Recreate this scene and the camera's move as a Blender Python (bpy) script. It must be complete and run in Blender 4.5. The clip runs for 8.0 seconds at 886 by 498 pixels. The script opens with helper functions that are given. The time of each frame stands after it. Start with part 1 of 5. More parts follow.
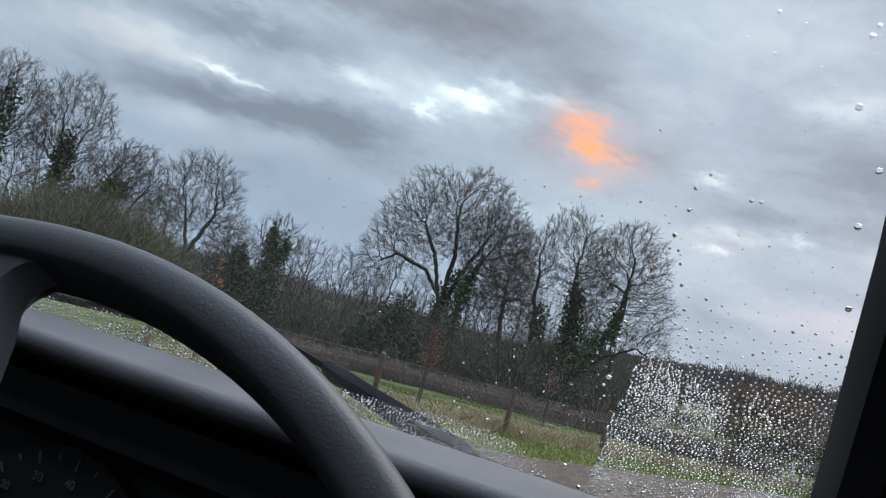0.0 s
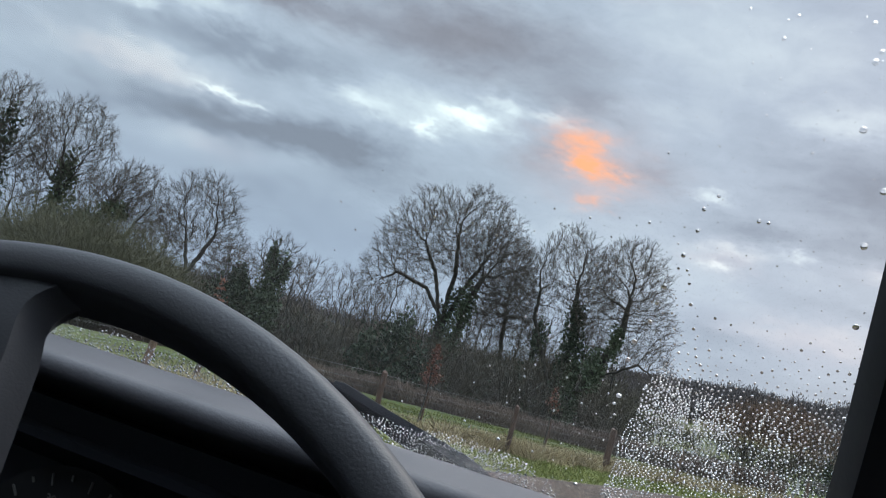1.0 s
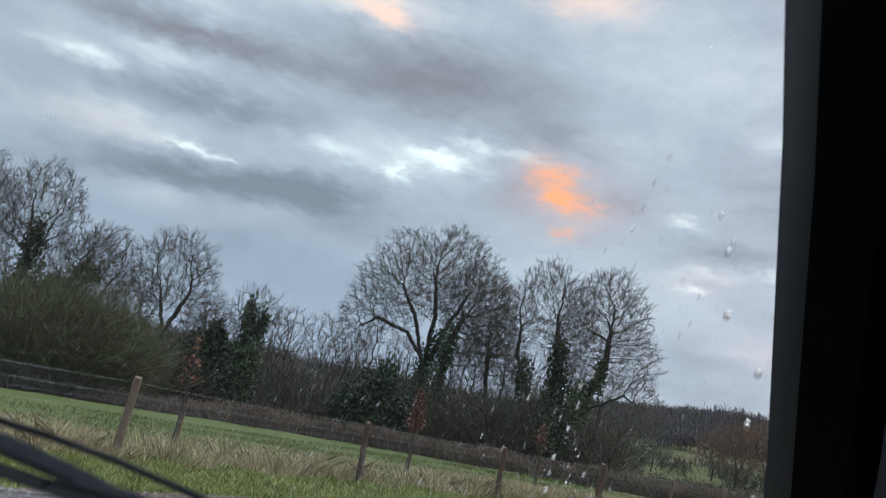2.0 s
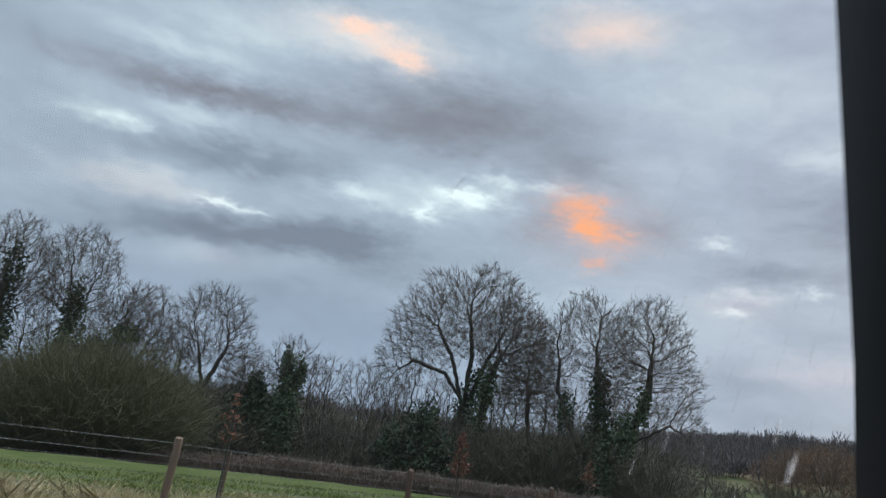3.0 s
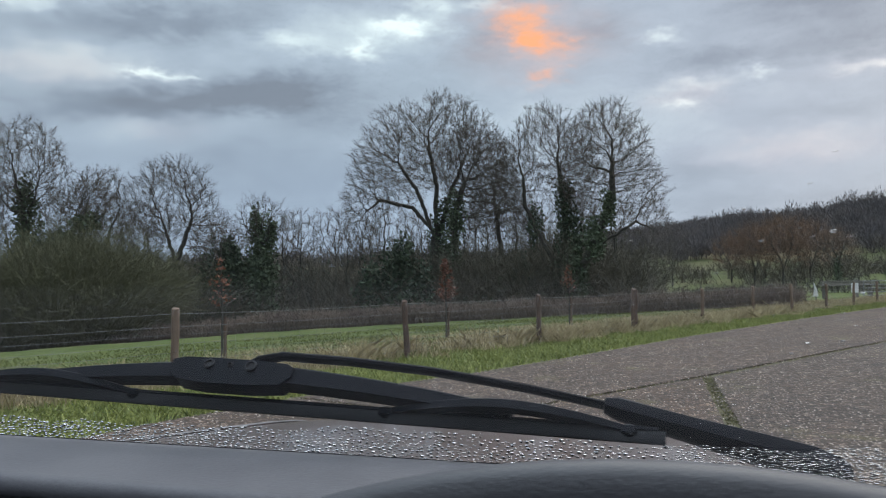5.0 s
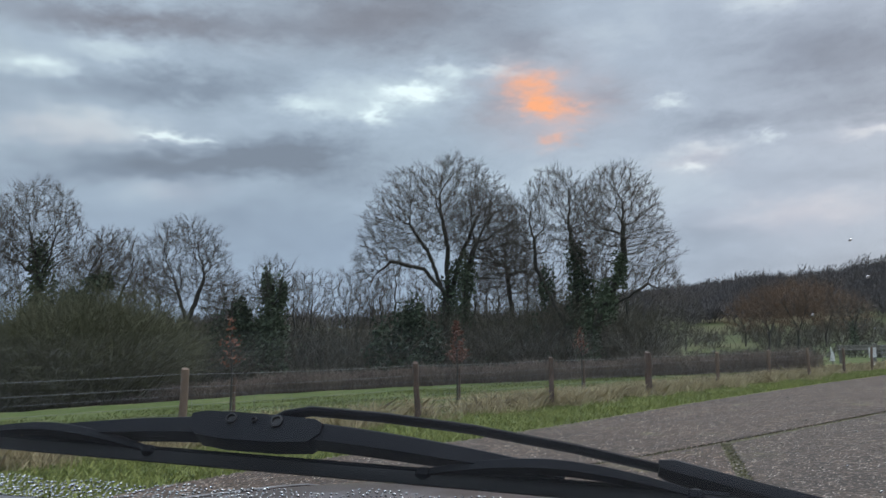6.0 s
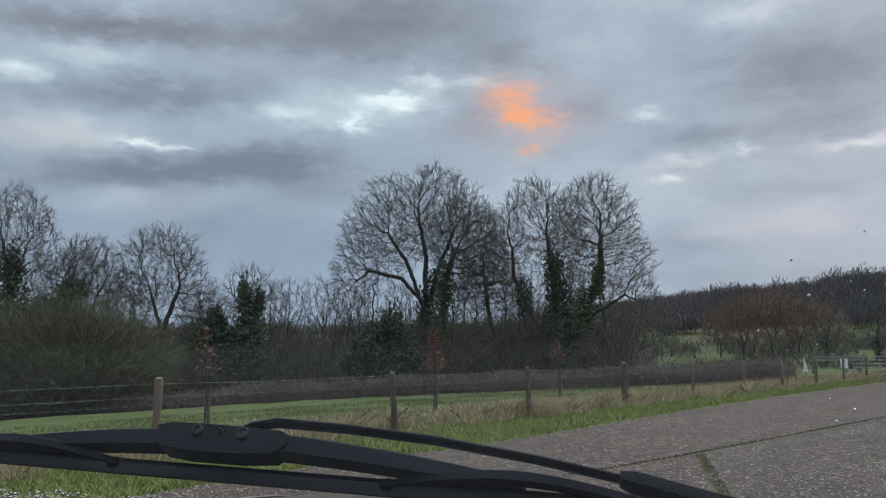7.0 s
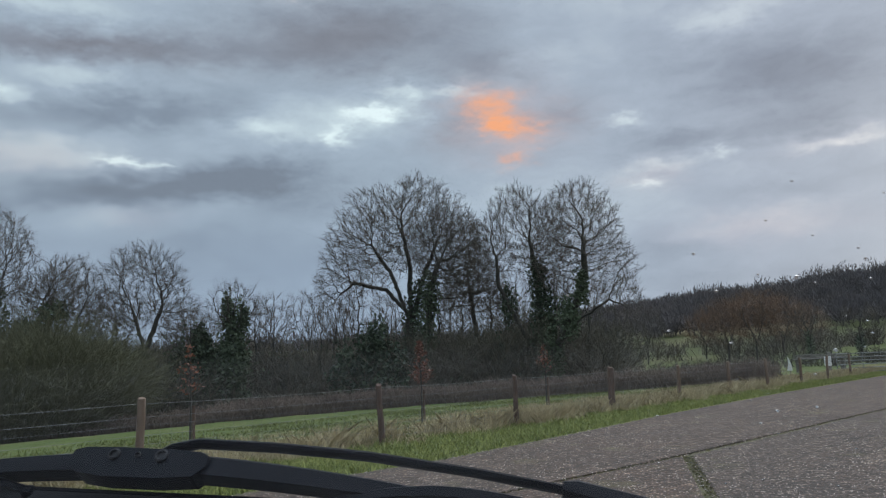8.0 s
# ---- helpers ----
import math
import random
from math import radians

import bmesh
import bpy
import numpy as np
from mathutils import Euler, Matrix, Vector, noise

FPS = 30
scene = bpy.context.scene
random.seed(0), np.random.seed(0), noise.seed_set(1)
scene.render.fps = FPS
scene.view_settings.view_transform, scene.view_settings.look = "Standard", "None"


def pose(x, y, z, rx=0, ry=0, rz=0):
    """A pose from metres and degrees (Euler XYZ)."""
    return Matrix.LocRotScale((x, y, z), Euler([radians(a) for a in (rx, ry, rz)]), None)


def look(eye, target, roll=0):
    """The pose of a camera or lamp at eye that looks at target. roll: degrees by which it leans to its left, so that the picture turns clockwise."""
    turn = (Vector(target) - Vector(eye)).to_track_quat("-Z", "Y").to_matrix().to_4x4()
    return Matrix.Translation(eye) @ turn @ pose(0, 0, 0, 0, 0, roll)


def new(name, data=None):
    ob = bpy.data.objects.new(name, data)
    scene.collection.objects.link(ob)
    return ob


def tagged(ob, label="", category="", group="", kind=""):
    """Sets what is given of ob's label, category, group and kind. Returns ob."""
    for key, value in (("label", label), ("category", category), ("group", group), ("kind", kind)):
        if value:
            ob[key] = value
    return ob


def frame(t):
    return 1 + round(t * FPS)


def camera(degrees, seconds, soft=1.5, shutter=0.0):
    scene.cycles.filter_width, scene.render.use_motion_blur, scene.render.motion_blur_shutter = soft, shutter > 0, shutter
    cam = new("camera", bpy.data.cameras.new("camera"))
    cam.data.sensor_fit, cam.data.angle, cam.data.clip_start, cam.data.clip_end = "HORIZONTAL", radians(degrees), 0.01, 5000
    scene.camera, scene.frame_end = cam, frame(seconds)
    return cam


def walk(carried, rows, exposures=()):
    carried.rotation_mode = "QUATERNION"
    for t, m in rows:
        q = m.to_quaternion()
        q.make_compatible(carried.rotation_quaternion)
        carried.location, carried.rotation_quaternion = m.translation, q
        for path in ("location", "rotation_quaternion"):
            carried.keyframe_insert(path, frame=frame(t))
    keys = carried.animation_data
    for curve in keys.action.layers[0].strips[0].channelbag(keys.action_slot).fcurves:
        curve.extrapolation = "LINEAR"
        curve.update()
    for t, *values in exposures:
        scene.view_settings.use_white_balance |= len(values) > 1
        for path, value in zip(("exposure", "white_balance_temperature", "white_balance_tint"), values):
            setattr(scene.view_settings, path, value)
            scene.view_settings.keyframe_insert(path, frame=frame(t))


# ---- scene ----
# camera and its path
cam = camera(60.6, 8.0, soft=1.1, shutter=0.5)
PATH = [
    (0, pose(0.2380, -0.0513, 1.4936, 97.865, -16.058, 17.318)),
    (0.5, pose(0.2435, -0.0434, 1.4922, 98.133, -15.900, 17.240)),
    (1, pose(0.2343, -0.0591, 1.4929, 99.203, -15.607, 17.414)),
    (1.5, pose(0.2490, -0.0670, 1.5033, 100.660, -14.110, 17.307)),
    (2.8, pose(0.2690, 0.0185, 1.6640, 105.131, -7.954, 17.432)),
    (3, pose(0.2559, -0.0054, 1.6330, 104.921, -8.791, 19.622)),
    (3.2, pose(0.2351, -0.0600, 1.5520, 100.340, -7.931, 20.040)),
    (3.5, pose(0.1698, 0.0209, 1.5378, 93.446, -4.774, 20.576)),
    (3.8, pose(0.1663, 0.0624, 1.5349, 89.893, -0.974, 20.134)),
    (4, pose(0.1618, 0.0596, 1.5764, 88.326, 2.152, 18.832)),
    (4.1, pose(0.1481, 0.0712, 1.5859, 88.144, 2.748, 18.323)),
    (4.2, pose(0.1414, 0.0529, 1.5873, 88.604, 2.802, 18.332)),
    (4.5, pose(0.1228, -0.0129, 1.5671, 92.984, 3.050, 17.372)),
    (4.7, pose(0.0533, -0.0060, 1.5517, 92.278, 1.653, 16.959)),
    (5.8, pose(-0.0109, 0.0243, 1.5356, 96.034, 0.683, 19.335)),
    (6, pose(-0.0131, 0.0298, 1.5346, 97.175, 0.630, 18.727)),
    (6.5, pose(-0.0093, 0.0304, 1.5375, 97.845, 0.337, 17.047)),
    (7, pose(-0.0038, 0.0249, 1.5362, 97.887, 0.436, 17.058)),
    (7.5, pose(0.0037, 0.0320, 1.5362, 98.353, 1.135, 16.908)),
    (8, pose(0.0235, 0.0529, 1.5355, 98.623, 2.278, 16.115)),
]
walk(cam, PATH, exposures=[(0, 0.28, 6550, 10), (1.7, 0.25, 6550, 10), (3.0, 0.08, 6500, 10), (3.5, 0.18, 6700, 10), (4.0, 0.46, 6900, 10), (4.4, 0.34, 6800, 10), (4.7, 0.25, 6700, 10), (5.8, 0.10, 6500, 10), (6.5, 0.02, 6500, 10), (8, -0.05, 6500, 10)])


# ---- node helpers ----
class Nodes:
    """Short hand for building a node tree."""

    def __init__(self, tree):
        self.tree = tree
        tree.nodes.clear()

    def add(self, kind, **inputs):
        n = self.tree.nodes.new(kind)
        for key, value in inputs.items():
            self.set(n, key.replace("_", " "), value)
        return n

    def set(self, n, key, value):
        sock = n.inputs[int(key)] if key.isdigit() else n.inputs[key]
        if isinstance(value, bpy.types.NodeSocket):
            self.tree.links.new(value, sock)
        else:
            sock.default_value = value

    def math(self, op, a, b=0.0, c=0.0, clamp=False):
        n = self.tree.nodes.new("ShaderNodeMath")
        n.operation, n.use_clamp = op, clamp
        for i, v in enumerate((a, b, c)):
            self.set(n, str(i), v)
        return n.outputs[0]

    def ramp(self, fac, stops):
        n = self.tree.nodes.new("ShaderNodeValToRGB")
        el = n.color_ramp.elements
        while len(el) < len(stops):
            el.new(0.5)
        for e, (p, c) in zip(el, stops):
            e.position, e.color = p, (*c, 1)
        self.set(n, "Fac", fac)
        return n.outputs[0]

    def mix(self, fac, a, b, blend="MIX"):
        n = self.tree.nodes.new("ShaderNodeMix")
        n.data_type, n.blend_type = "RGBA", blend
        for i, v in ((0, fac), (6, a), (7, b)):
            if isinstance(v, tuple):
                v = (*v, 1)
            self.set(n, str(i), v)
        return n.outputs[2]

    def noise(self, vec, scale, detail=4, rough=0.55, distort=0.0):
        n = self.add("ShaderNodeTexNoise", Scale=scale, Detail=detail, Roughness=rough, Distortion=distort)
        if vec is not None:
            self.set(n, "Vector", vec)
        return n.outputs[0]


# ---- sky ----
SUN_AZ, SUN_EL = -25.0, 14.0  # degrees right of +y, and up
world = bpy.data.worlds.new("sky")
scene.world = world
world.use_nodes = True
k = Nodes(world.node_tree)
sky = k.add("ShaderNodeTexSky")
sky.sky_type, sky.sun_disc = "NISHITA", False
sky.sun_elevation, sky.sun_rotation = radians(SUN_EL), radians(-SUN_AZ)
co = k.add("ShaderNodeTexCoord").outputs["Generated"]
sep = k.add("ShaderNodeSeparateXYZ", Vector=co)
az = k.math("MULTIPLY", k.math("ARCTAN2", k.math("MULTIPLY", sep.outputs[0], -1.0), sep.outputs[1]), 57.2958)
el = k.math("MULTIPLY", k.math("ARCSINE", sep.outputs[2]), 57.2958)
flat = k.add("ShaderNodeCombineXYZ", X=k.math("MULTIPLY", az, 0.052), Y=k.math("MULTIPLY", el, 0.115), Z=0.0).outputs[0]
fine = k.noise(flat, 2.2, 6, 0.6, 0.3)
wisp = k.noise(flat, 5.5, 6, 0.62, 0.5)
bulk = k.noise(flat, 0.9, 4, 0.5, 0.2)
shift = k.add("ShaderNodeTexNoise", Vector=flat, Scale=3.0, Detail=3.0, Roughness=0.6)
shift = k.add("ShaderNodeSeparateXYZ", Vector=shift.outputs["Color"])
ragged = k.add("ShaderNodeTexNoise", Vector=flat, Scale=11.0, Detail=5.0, Roughness=0.65)
ragged = k.add("ShaderNodeSeparateXYZ", Vector=ragged.outputs["Color"])


def moved(angle, channel, wide, close):
    """An angle shifted by a broad and a fine turbulence, so that the clouds have ragged edges."""
    first = k.math("MULTIPLY", k.math("SUBTRACT", shift.outputs[channel], 0.5), wide)
    second = k.math("MULTIPLY", k.math("SUBTRACT", ragged.outputs[channel], 0.5), close)
    return k.math("ADD", angle, k.math("ADD", first, second))


waz, wel = moved(az, 0, 5.5, 4.0), moved(el, 1, 2.2, 1.7)


def puff(a0, e0, wa, we, tilt=0.0):
    """A soft cloud shape round an azimuth and elevation, in degrees."""
    c, s = math.cos(radians(tilt)), math.sin(radians(tilt))
    da, de = k.math("SUBTRACT", waz, a0), k.math("SUBTRACT", wel, e0)
    u = k.math("ADD", k.math("MULTIPLY", da, c / wa), k.math("MULTIPLY", de, s / wa))
    v = k.math("ADD", k.math("MULTIPLY", da, -s / we), k.math("MULTIPLY", de, c / we))
    q = k.math("ADD", k.math("MULTIPLY", u, u), k.math("MULTIPLY", v, v))
    return k.math("EXPONENT", k.math("MULTIPLY", q, -1.0))


def heap(shapes):
    """The sum of several puffs, each with its amount first."""
    total = 0.0
    for amount, *shape in shapes:
        total = k.math("ADD", total, k.math("MULTIPLY", puff(*shape), amount))
    return total


# the high mauve bank, the blue-grey banks, and the bright breaks between them
high_bank = heap([(0.44, 22.5, 24.4, 9.5, 2.6, -4), (0.44, 41.5, 22.4, 9.5, 0.95, -2), (0.22, 11.5, 22.0, 4.5, 1.4), (0.20, 6.2, 17.8, 2.6, 1.1), (0.2, 45.0, 31.5, 8.0, 1.5), (0.2, 14.5, 17.5, 2.6, 1.6)])
blue_banks = heap([(0.30, 38.0, 18.3, 9.5, 1.4, -6), (0.46, 37.0, 13.1, 10.0, 1.35, -7), (0.28, 29.5, 14.3, 3.4, 1.4, -10), (0.18, 26.5, 12.4, 4.0, 1.3), (0.20, 29.0, 8.4, 10.0, 2.4)])
east_banks = heap([(0.34, -9.5, 19.0, 6.5, 2.5, 6), (0.26, -2.5, 15.3, 4.2, 0.9), (0.18, -11.0, 15.4, 4.5, 0.8), (0.22, -0.6, 7.6, 3.2, 1.4), (0.14, -4.0, 5.2, 14.0, 0.8), (0.10, -9.0, 11.3, 6.0, 0.8)])
breaks = heap([(0.50, 20.6, 18.8, 2.3, 0.65, -6), (0.45, 23.8, 17.1, 1.1, 0.7), (0.34, 18.5, 20.4, 1.7, 0.6, 20), (0.30, 29.0, 17.5, 2.8, 0.55), (0.22, 24.0, 18.4, 6.0, 1.7), (0.34, 14.7, 20.4, 2.2, 0.4, 8),
               (0.46, 38.9, 15.0, 2.2, 0.3), (0.24, 45.0, 15.2, 5.0, 1.1), (0.48, 48.2, 18.5, 2.4, 0.7), (0.24, 42.7, 20.2, 3.6, 0.8)])
east_breaks = heap([(0.30, -6.3, 23.2, 3.0, 0.9), (0.34, 1.6, 17.0, 1.5, 0.4), (0.22, -0.7, 13.7, 2.2, 0.45), (0.32, -0.2, 12.2, 1.2, 0.33), (0.32, -5.0, 14.1, 1.0, 0.33), (0.34, -13.0, 13.9, 2.4, 0.42), (0.13, -7.2, 8.8, 6.0, 1.0)])
veils = heap([(0.16, 39.4, 10.9, 3.6, 0.9), (0.10, 5.5, 22.0, 4.0, 1.6), (0.34, 31.0, 28.8, 8.0, 1.5), (0.20, 11.0, 31.6, 6.0, 2.0), (0.22, 41.0, 27.2, 6.0, 1.2), (0.16, 2.0, 27.5, 9.0, 2.6), (0.26, 44.0, 24.9, 6.0, 0.8), (0.10, 4.0, 11.0, 8.0, 3.0)])
bright = k.math("ADD", 0.435, k.math("MULTIPLY", k.math("SUBTRACT", fine, 0.5), 0.24))
bright = k.math("ADD", bright, k.math("MULTIPLY", k.math("SUBTRACT", wisp, 0.5), 0.26))
bright = k.math("ADD", bright, k.math("MULTIPLY", k.math("SUBTRACT", bulk, 0.5), 0.10))
for light in (breaks, east_breaks, veils):
    bright = k.math("ADD", bright, light)
for dark in (high_bank, blue_banks, east_banks):
    bright = k.math("SUBTRACT", bright, dark)
cloud = k.ramp(bright, [(0.0, (0.150, 0.178, 0.226)), (0.16, (0.190, 0.230, 0.292)), (0.45, (0.29, 0.348, 0.425)),
                        (0.75, (0.43, 0.505, 0.56)), (1.0, (0.62, 0.71, 0.74))])
cloud = k.mix(k.math("MULTIPLY", high_bank, 1.7, clamp=True), cloud, k.mix(1.0, cloud, (1.16, 1.0, 0.93), "MULTIPLY"))
warm = k.math("MULTIPLY", k.math("SUBTRACT", 18.0, az), 0.04, clamp=True)
cloud = k.mix(k.math("MULTIPLY", warm, 0.45), cloud, k.mix(1.0, cloud, (1.14, 0.98, 0.98), "MULTIPLY"))
rose = heap([(0.8, 45.0, 14.9, 5.0, 1.0), (0.9, -7.2, 8.8, 6.0, 1.2), (0.7, -0.4, 13.0, 2.4, 1.2), (0.7, -13.0, 13.9, 3.0, 0.6), (0.6, 31.0, 28.5, 8.0, 1.5), (0.5, 38.0, 11.0, 3.0, 0.8)])
cloud = k.mix(k.math("MULTIPLY", rose, 0.75, clamp=True), cloud, k.mix(1.0, cloud, (1.15, 0.98, 0.94), "MULTIPLY"))
low = k.math("MULTIPLY", k.math("SUBTRACT", 13.0, el), 0.09, clamp=True)
west = k.math("MULTIPLY", k.math("SUBTRACT", az, 2.0), 0.05, clamp=True)
cloud = k.mix(k.math("MULTIPLY", low, k.math("ADD", 0.34, k.math("MULTIPLY", west, 0.35))), cloud, (0.222, 0.292, 0.415))
glow = heap([(0.75, 11.6, 18.7, 2.2, 1.1, 20), (1.15, 9.9, 17.4, 1.8, 0.85, 8), (0.4, 10.6, 19.6, 1.8, 0.7), (0.62, 9.8, 15.2, 1.1, 0.5)])
cloud = k.mix(k.math("MULTIPLY", heap([(0.34, 10.5, 17.8, 4.4, 2.4)]), 1.0, clamp=True), cloud, (0.50, 0.33, 0.31))
glow = k.math("MULTIPLY", glow, k.math("ADD", 0.0, k.math("MULTIPLY", wisp, 1.75)), clamp=True)
cloud = k.mix(glow, cloud, (0.72, 0.315, 0.165))
peach = heap([(0.9, 31.8, 29.4, 1.8, 0.7), (0.9, 27.6, 28.2, 2.0, 0.7, 15), (0.35, 30.0, 29.0, 5.0, 1.2), (0.7, 11.0, 31.8, 4.0, 1.4)])
cloud = k.mix(k.math("MULTIPLY", peach, 0.7, clamp=True), cloud, (0.80, 0.53, 0.42))
# the overcast sky is brighter towards the zenith
high = k.math("MULTIPLY", k.math("SUBTRACT", el, 33.0), 0.03, clamp=True)
gain = k.math("ADD", 1.0, k.math("MULTIPLY", high, 3.2))
cloud = k.mix(1.0, cloud, k.add("ShaderNodeCombineXYZ", X=gain, Y=gain, Z=gain).outputs[0], "MULTIPLY")
over = k.add("ShaderNodeBackground", Color=cloud, Strength=1.5)
clear = k.add("ShaderNodeBackground", Color=sky.outputs[0], Strength=0.05)
both = k.add("ShaderNodeMixShader", Fac=0.08)
k.set(both, "1", over.outputs[0])
k.set(both, "2", clear.outputs[0])
k.add("ShaderNodeOutputWorld", Surface=both.outputs[0])

sun = new("sun", bpy.data.lights.new("sun", "SUN"))
sun.data.energy, sun.data.angle, sun.data.color = 1.4, radians(60), (1.0, 0.93, 0.86)
sun.matrix_world = look((0, 0, 50), (-50 * math.sin(radians(-SUN_AZ)) * 0.6, -50 * 0.6, 0))


# ---- materials ----
def material(name):
    m = bpy.data.materials.new(name)
    m.use_nodes = True
    n = Nodes(m.node_tree)
    bsdf = n.add("ShaderNodeBsdfPrincipled")
    n.add("ShaderNodeOutputMaterial", Surface=bsdf.outputs[0])
    return m, n, bsdf


def surface(name, stops, scale, rough=0.7, grain=60.0, bump=0.3, depth=0.002, metal=0.0, spec=0.5, vary=0.0, coat=0.0):
    """A surface coloured by two scales of noise in object space, with fine relief."""
    m, n, b = material(name)
    co = n.add("ShaderNodeTexCoord").outputs["Object"]
    f = n.math("ADD", n.math("MULTIPLY", n.noise(co, scale, 5), 0.7), n.math("MULTIPLY", n.noise(co, grain, 3), 0.3))
    if vary:
        info = n.add("ShaderNodeObjectInfo").outputs["Random"]
        f = n.math("ADD", f, n.math("MULTIPLY", n.math("SUBTRACT", info, 0.5), vary))
        isle = n.add("ShaderNodeNewGeometry").outputs["Random Per Island"]
        f = n.math("ADD", f, n.math("MULTIPLY", n.math("SUBTRACT", isle, 0.5), vary))
    span = [(0.3 + 0.4 * i / (len(stops) - 1), c) for i, c in enumerate(stops)]
    n.set(b, "Base Color", n.ramp(f, span))
    n.set(b, "Roughness", n.math("ADD", rough, n.math("MULTIPLY", n.math("SUBTRACT", f, 0.5), 0.3), clamp=True))
    b.inputs["Metallic"].default_value = metal
    b.inputs["Specular IOR Level"].default_value = spec
    b.inputs["Coat Weight"].default_value = coat
    if bump:
        bp = n.add("ShaderNodeBump", Strength=bump, Distance=depth, Height=n.noise(co, grain, 4))
        n.set(b, "Normal", bp.outputs[0])
    return m


BARK = surface("bark", [(0.030, 0.027, 0.023), (0.054, 0.050, 0.042), (0.08, 0.076, 0.060)], 0.6, 0.9, 9.0, 0.6, 0.03)
TWIG = surface("twig", [(0.070, 0.060, 0.050), (0.12, 0.102, 0.084)], 0.4, 0.9, 6.0, 0, vary=0.3)
BRUSH = surface("brush", [(0.046, 0.046, 0.036), (0.080, 0.077, 0.058), (0.124, 0.110, 0.080)], 0.12, 0.95, 3.0, 0, vary=0.5)
WILLOW = surface("willow", [(0.070, 0.076, 0.042), (0.115, 0.114, 0.064)], 0.2, 0.95, 3.0, 0, vary=0.4)
RUSSET = surface("russet_twig", [(0.13, 0.085, 0.058), (0.20, 0.125, 0.082)], 0.2, 0.95, 3.0, 0, vary=0.4)
IVY = surface("ivy", [(0.050, 0.068, 0.048), (0.078, 0.102, 0.066), (0.105, 0.132, 0.084)], 0.5, 0.85, 8.0, 0, vary=0.3, spec=0.15)
DRYLEAF = surface("dry_leaf", [(0.14, 0.058, 0.034), (0.23, 0.105, 0.062)], 3.0, 0.8, 20.0, 0, vary=0.6)
HEDGE = surface("hedge_twig", [(0.095, 0.072, 0.058), (0.16, 0.122, 0.098), (0.24, 0.185, 0.145)], 0.5, 0.95, 5.0, 0, vary=0.4)
# greyed and lightened: the haze of distance is put into this colour
HAZED_WOODS = surface("far_woods", [(0.078, 0.074, 0.078), (0.108, 0.098, 0.096), (0.145, 0.122, 0.108)], 0.016, 0.95, 0.1, 0, vary=0.10)
POST = surface("post_wood", [(0.045, 0.026, 0.017), (0.088, 0.053, 0.036), (0.16, 0.108, 0.075)], 5.0, 0.8, 70.0, 0.5, 0.004, vary=0.3)
GREYWOOD = surface("grey_wood", [(0.10, 0.092, 0.080), (0.20, 0.19, 0.168)], 5.0, 0.8, 60.0, 0.4, 0.004, vary=0.3)
WIRE = surface("galvanised_wire", [(0.13, 0.135, 0.13), (0.20, 0.205, 0.20)], 20.0, 0.6, 90.0, 0, metal=0.3)
WHITE = surface("white_paint", [(0.62, 0.62, 0.60), (0.80, 0.80, 0.78)], 3.0, 0.6, 40.0, 0.1, 0.001)
GALV = surface("galvanised_steel", [(0.12, 0.13, 0.135), (0.24, 0.255, 0.26)], 4.0, 0.5, 50.0, 0.1, 0.001, metal=0.5)


def grass_blade(name, low, high, rough=0.75):
    m, n, b = material(name)
    isle = n.add("ShaderNodeNewGeometry").outputs["Random Per Island"]
    co = n.add("ShaderNodeTexCoord").outputs["Object"]
    f = n.math("ADD", n.math("MULTIPLY", isle, 0.55), n.math("MULTIPLY", n.noise(co, 0.7, 4), 0.45))
    n.set(b, "Base Color", n.ramp(f, [(0.2, low), (0.8, high)]))
    b.inputs["Roughness"].default_value = rough
    b.inputs["Specular IOR Level"].default_value = 0.25
    return m


VERGEGRASS = grass_blade("verge_blade", (0.12, 0.155, 0.034), (0.36, 0.38, 0.115))
GRASS = grass_blade("grass_blade", (0.09, 0.112, 0.026), (0.20, 0.222, 0.066))
MOSSBLADE = grass_blade("moss_blade", (0.055, 0.055, 0.022), (0.12, 0.11, 0.042))
DRY = grass_blade("dry_grass", (0.30, 0.24, 0.125), (0.62, 0.52, 0.32), 0.85)


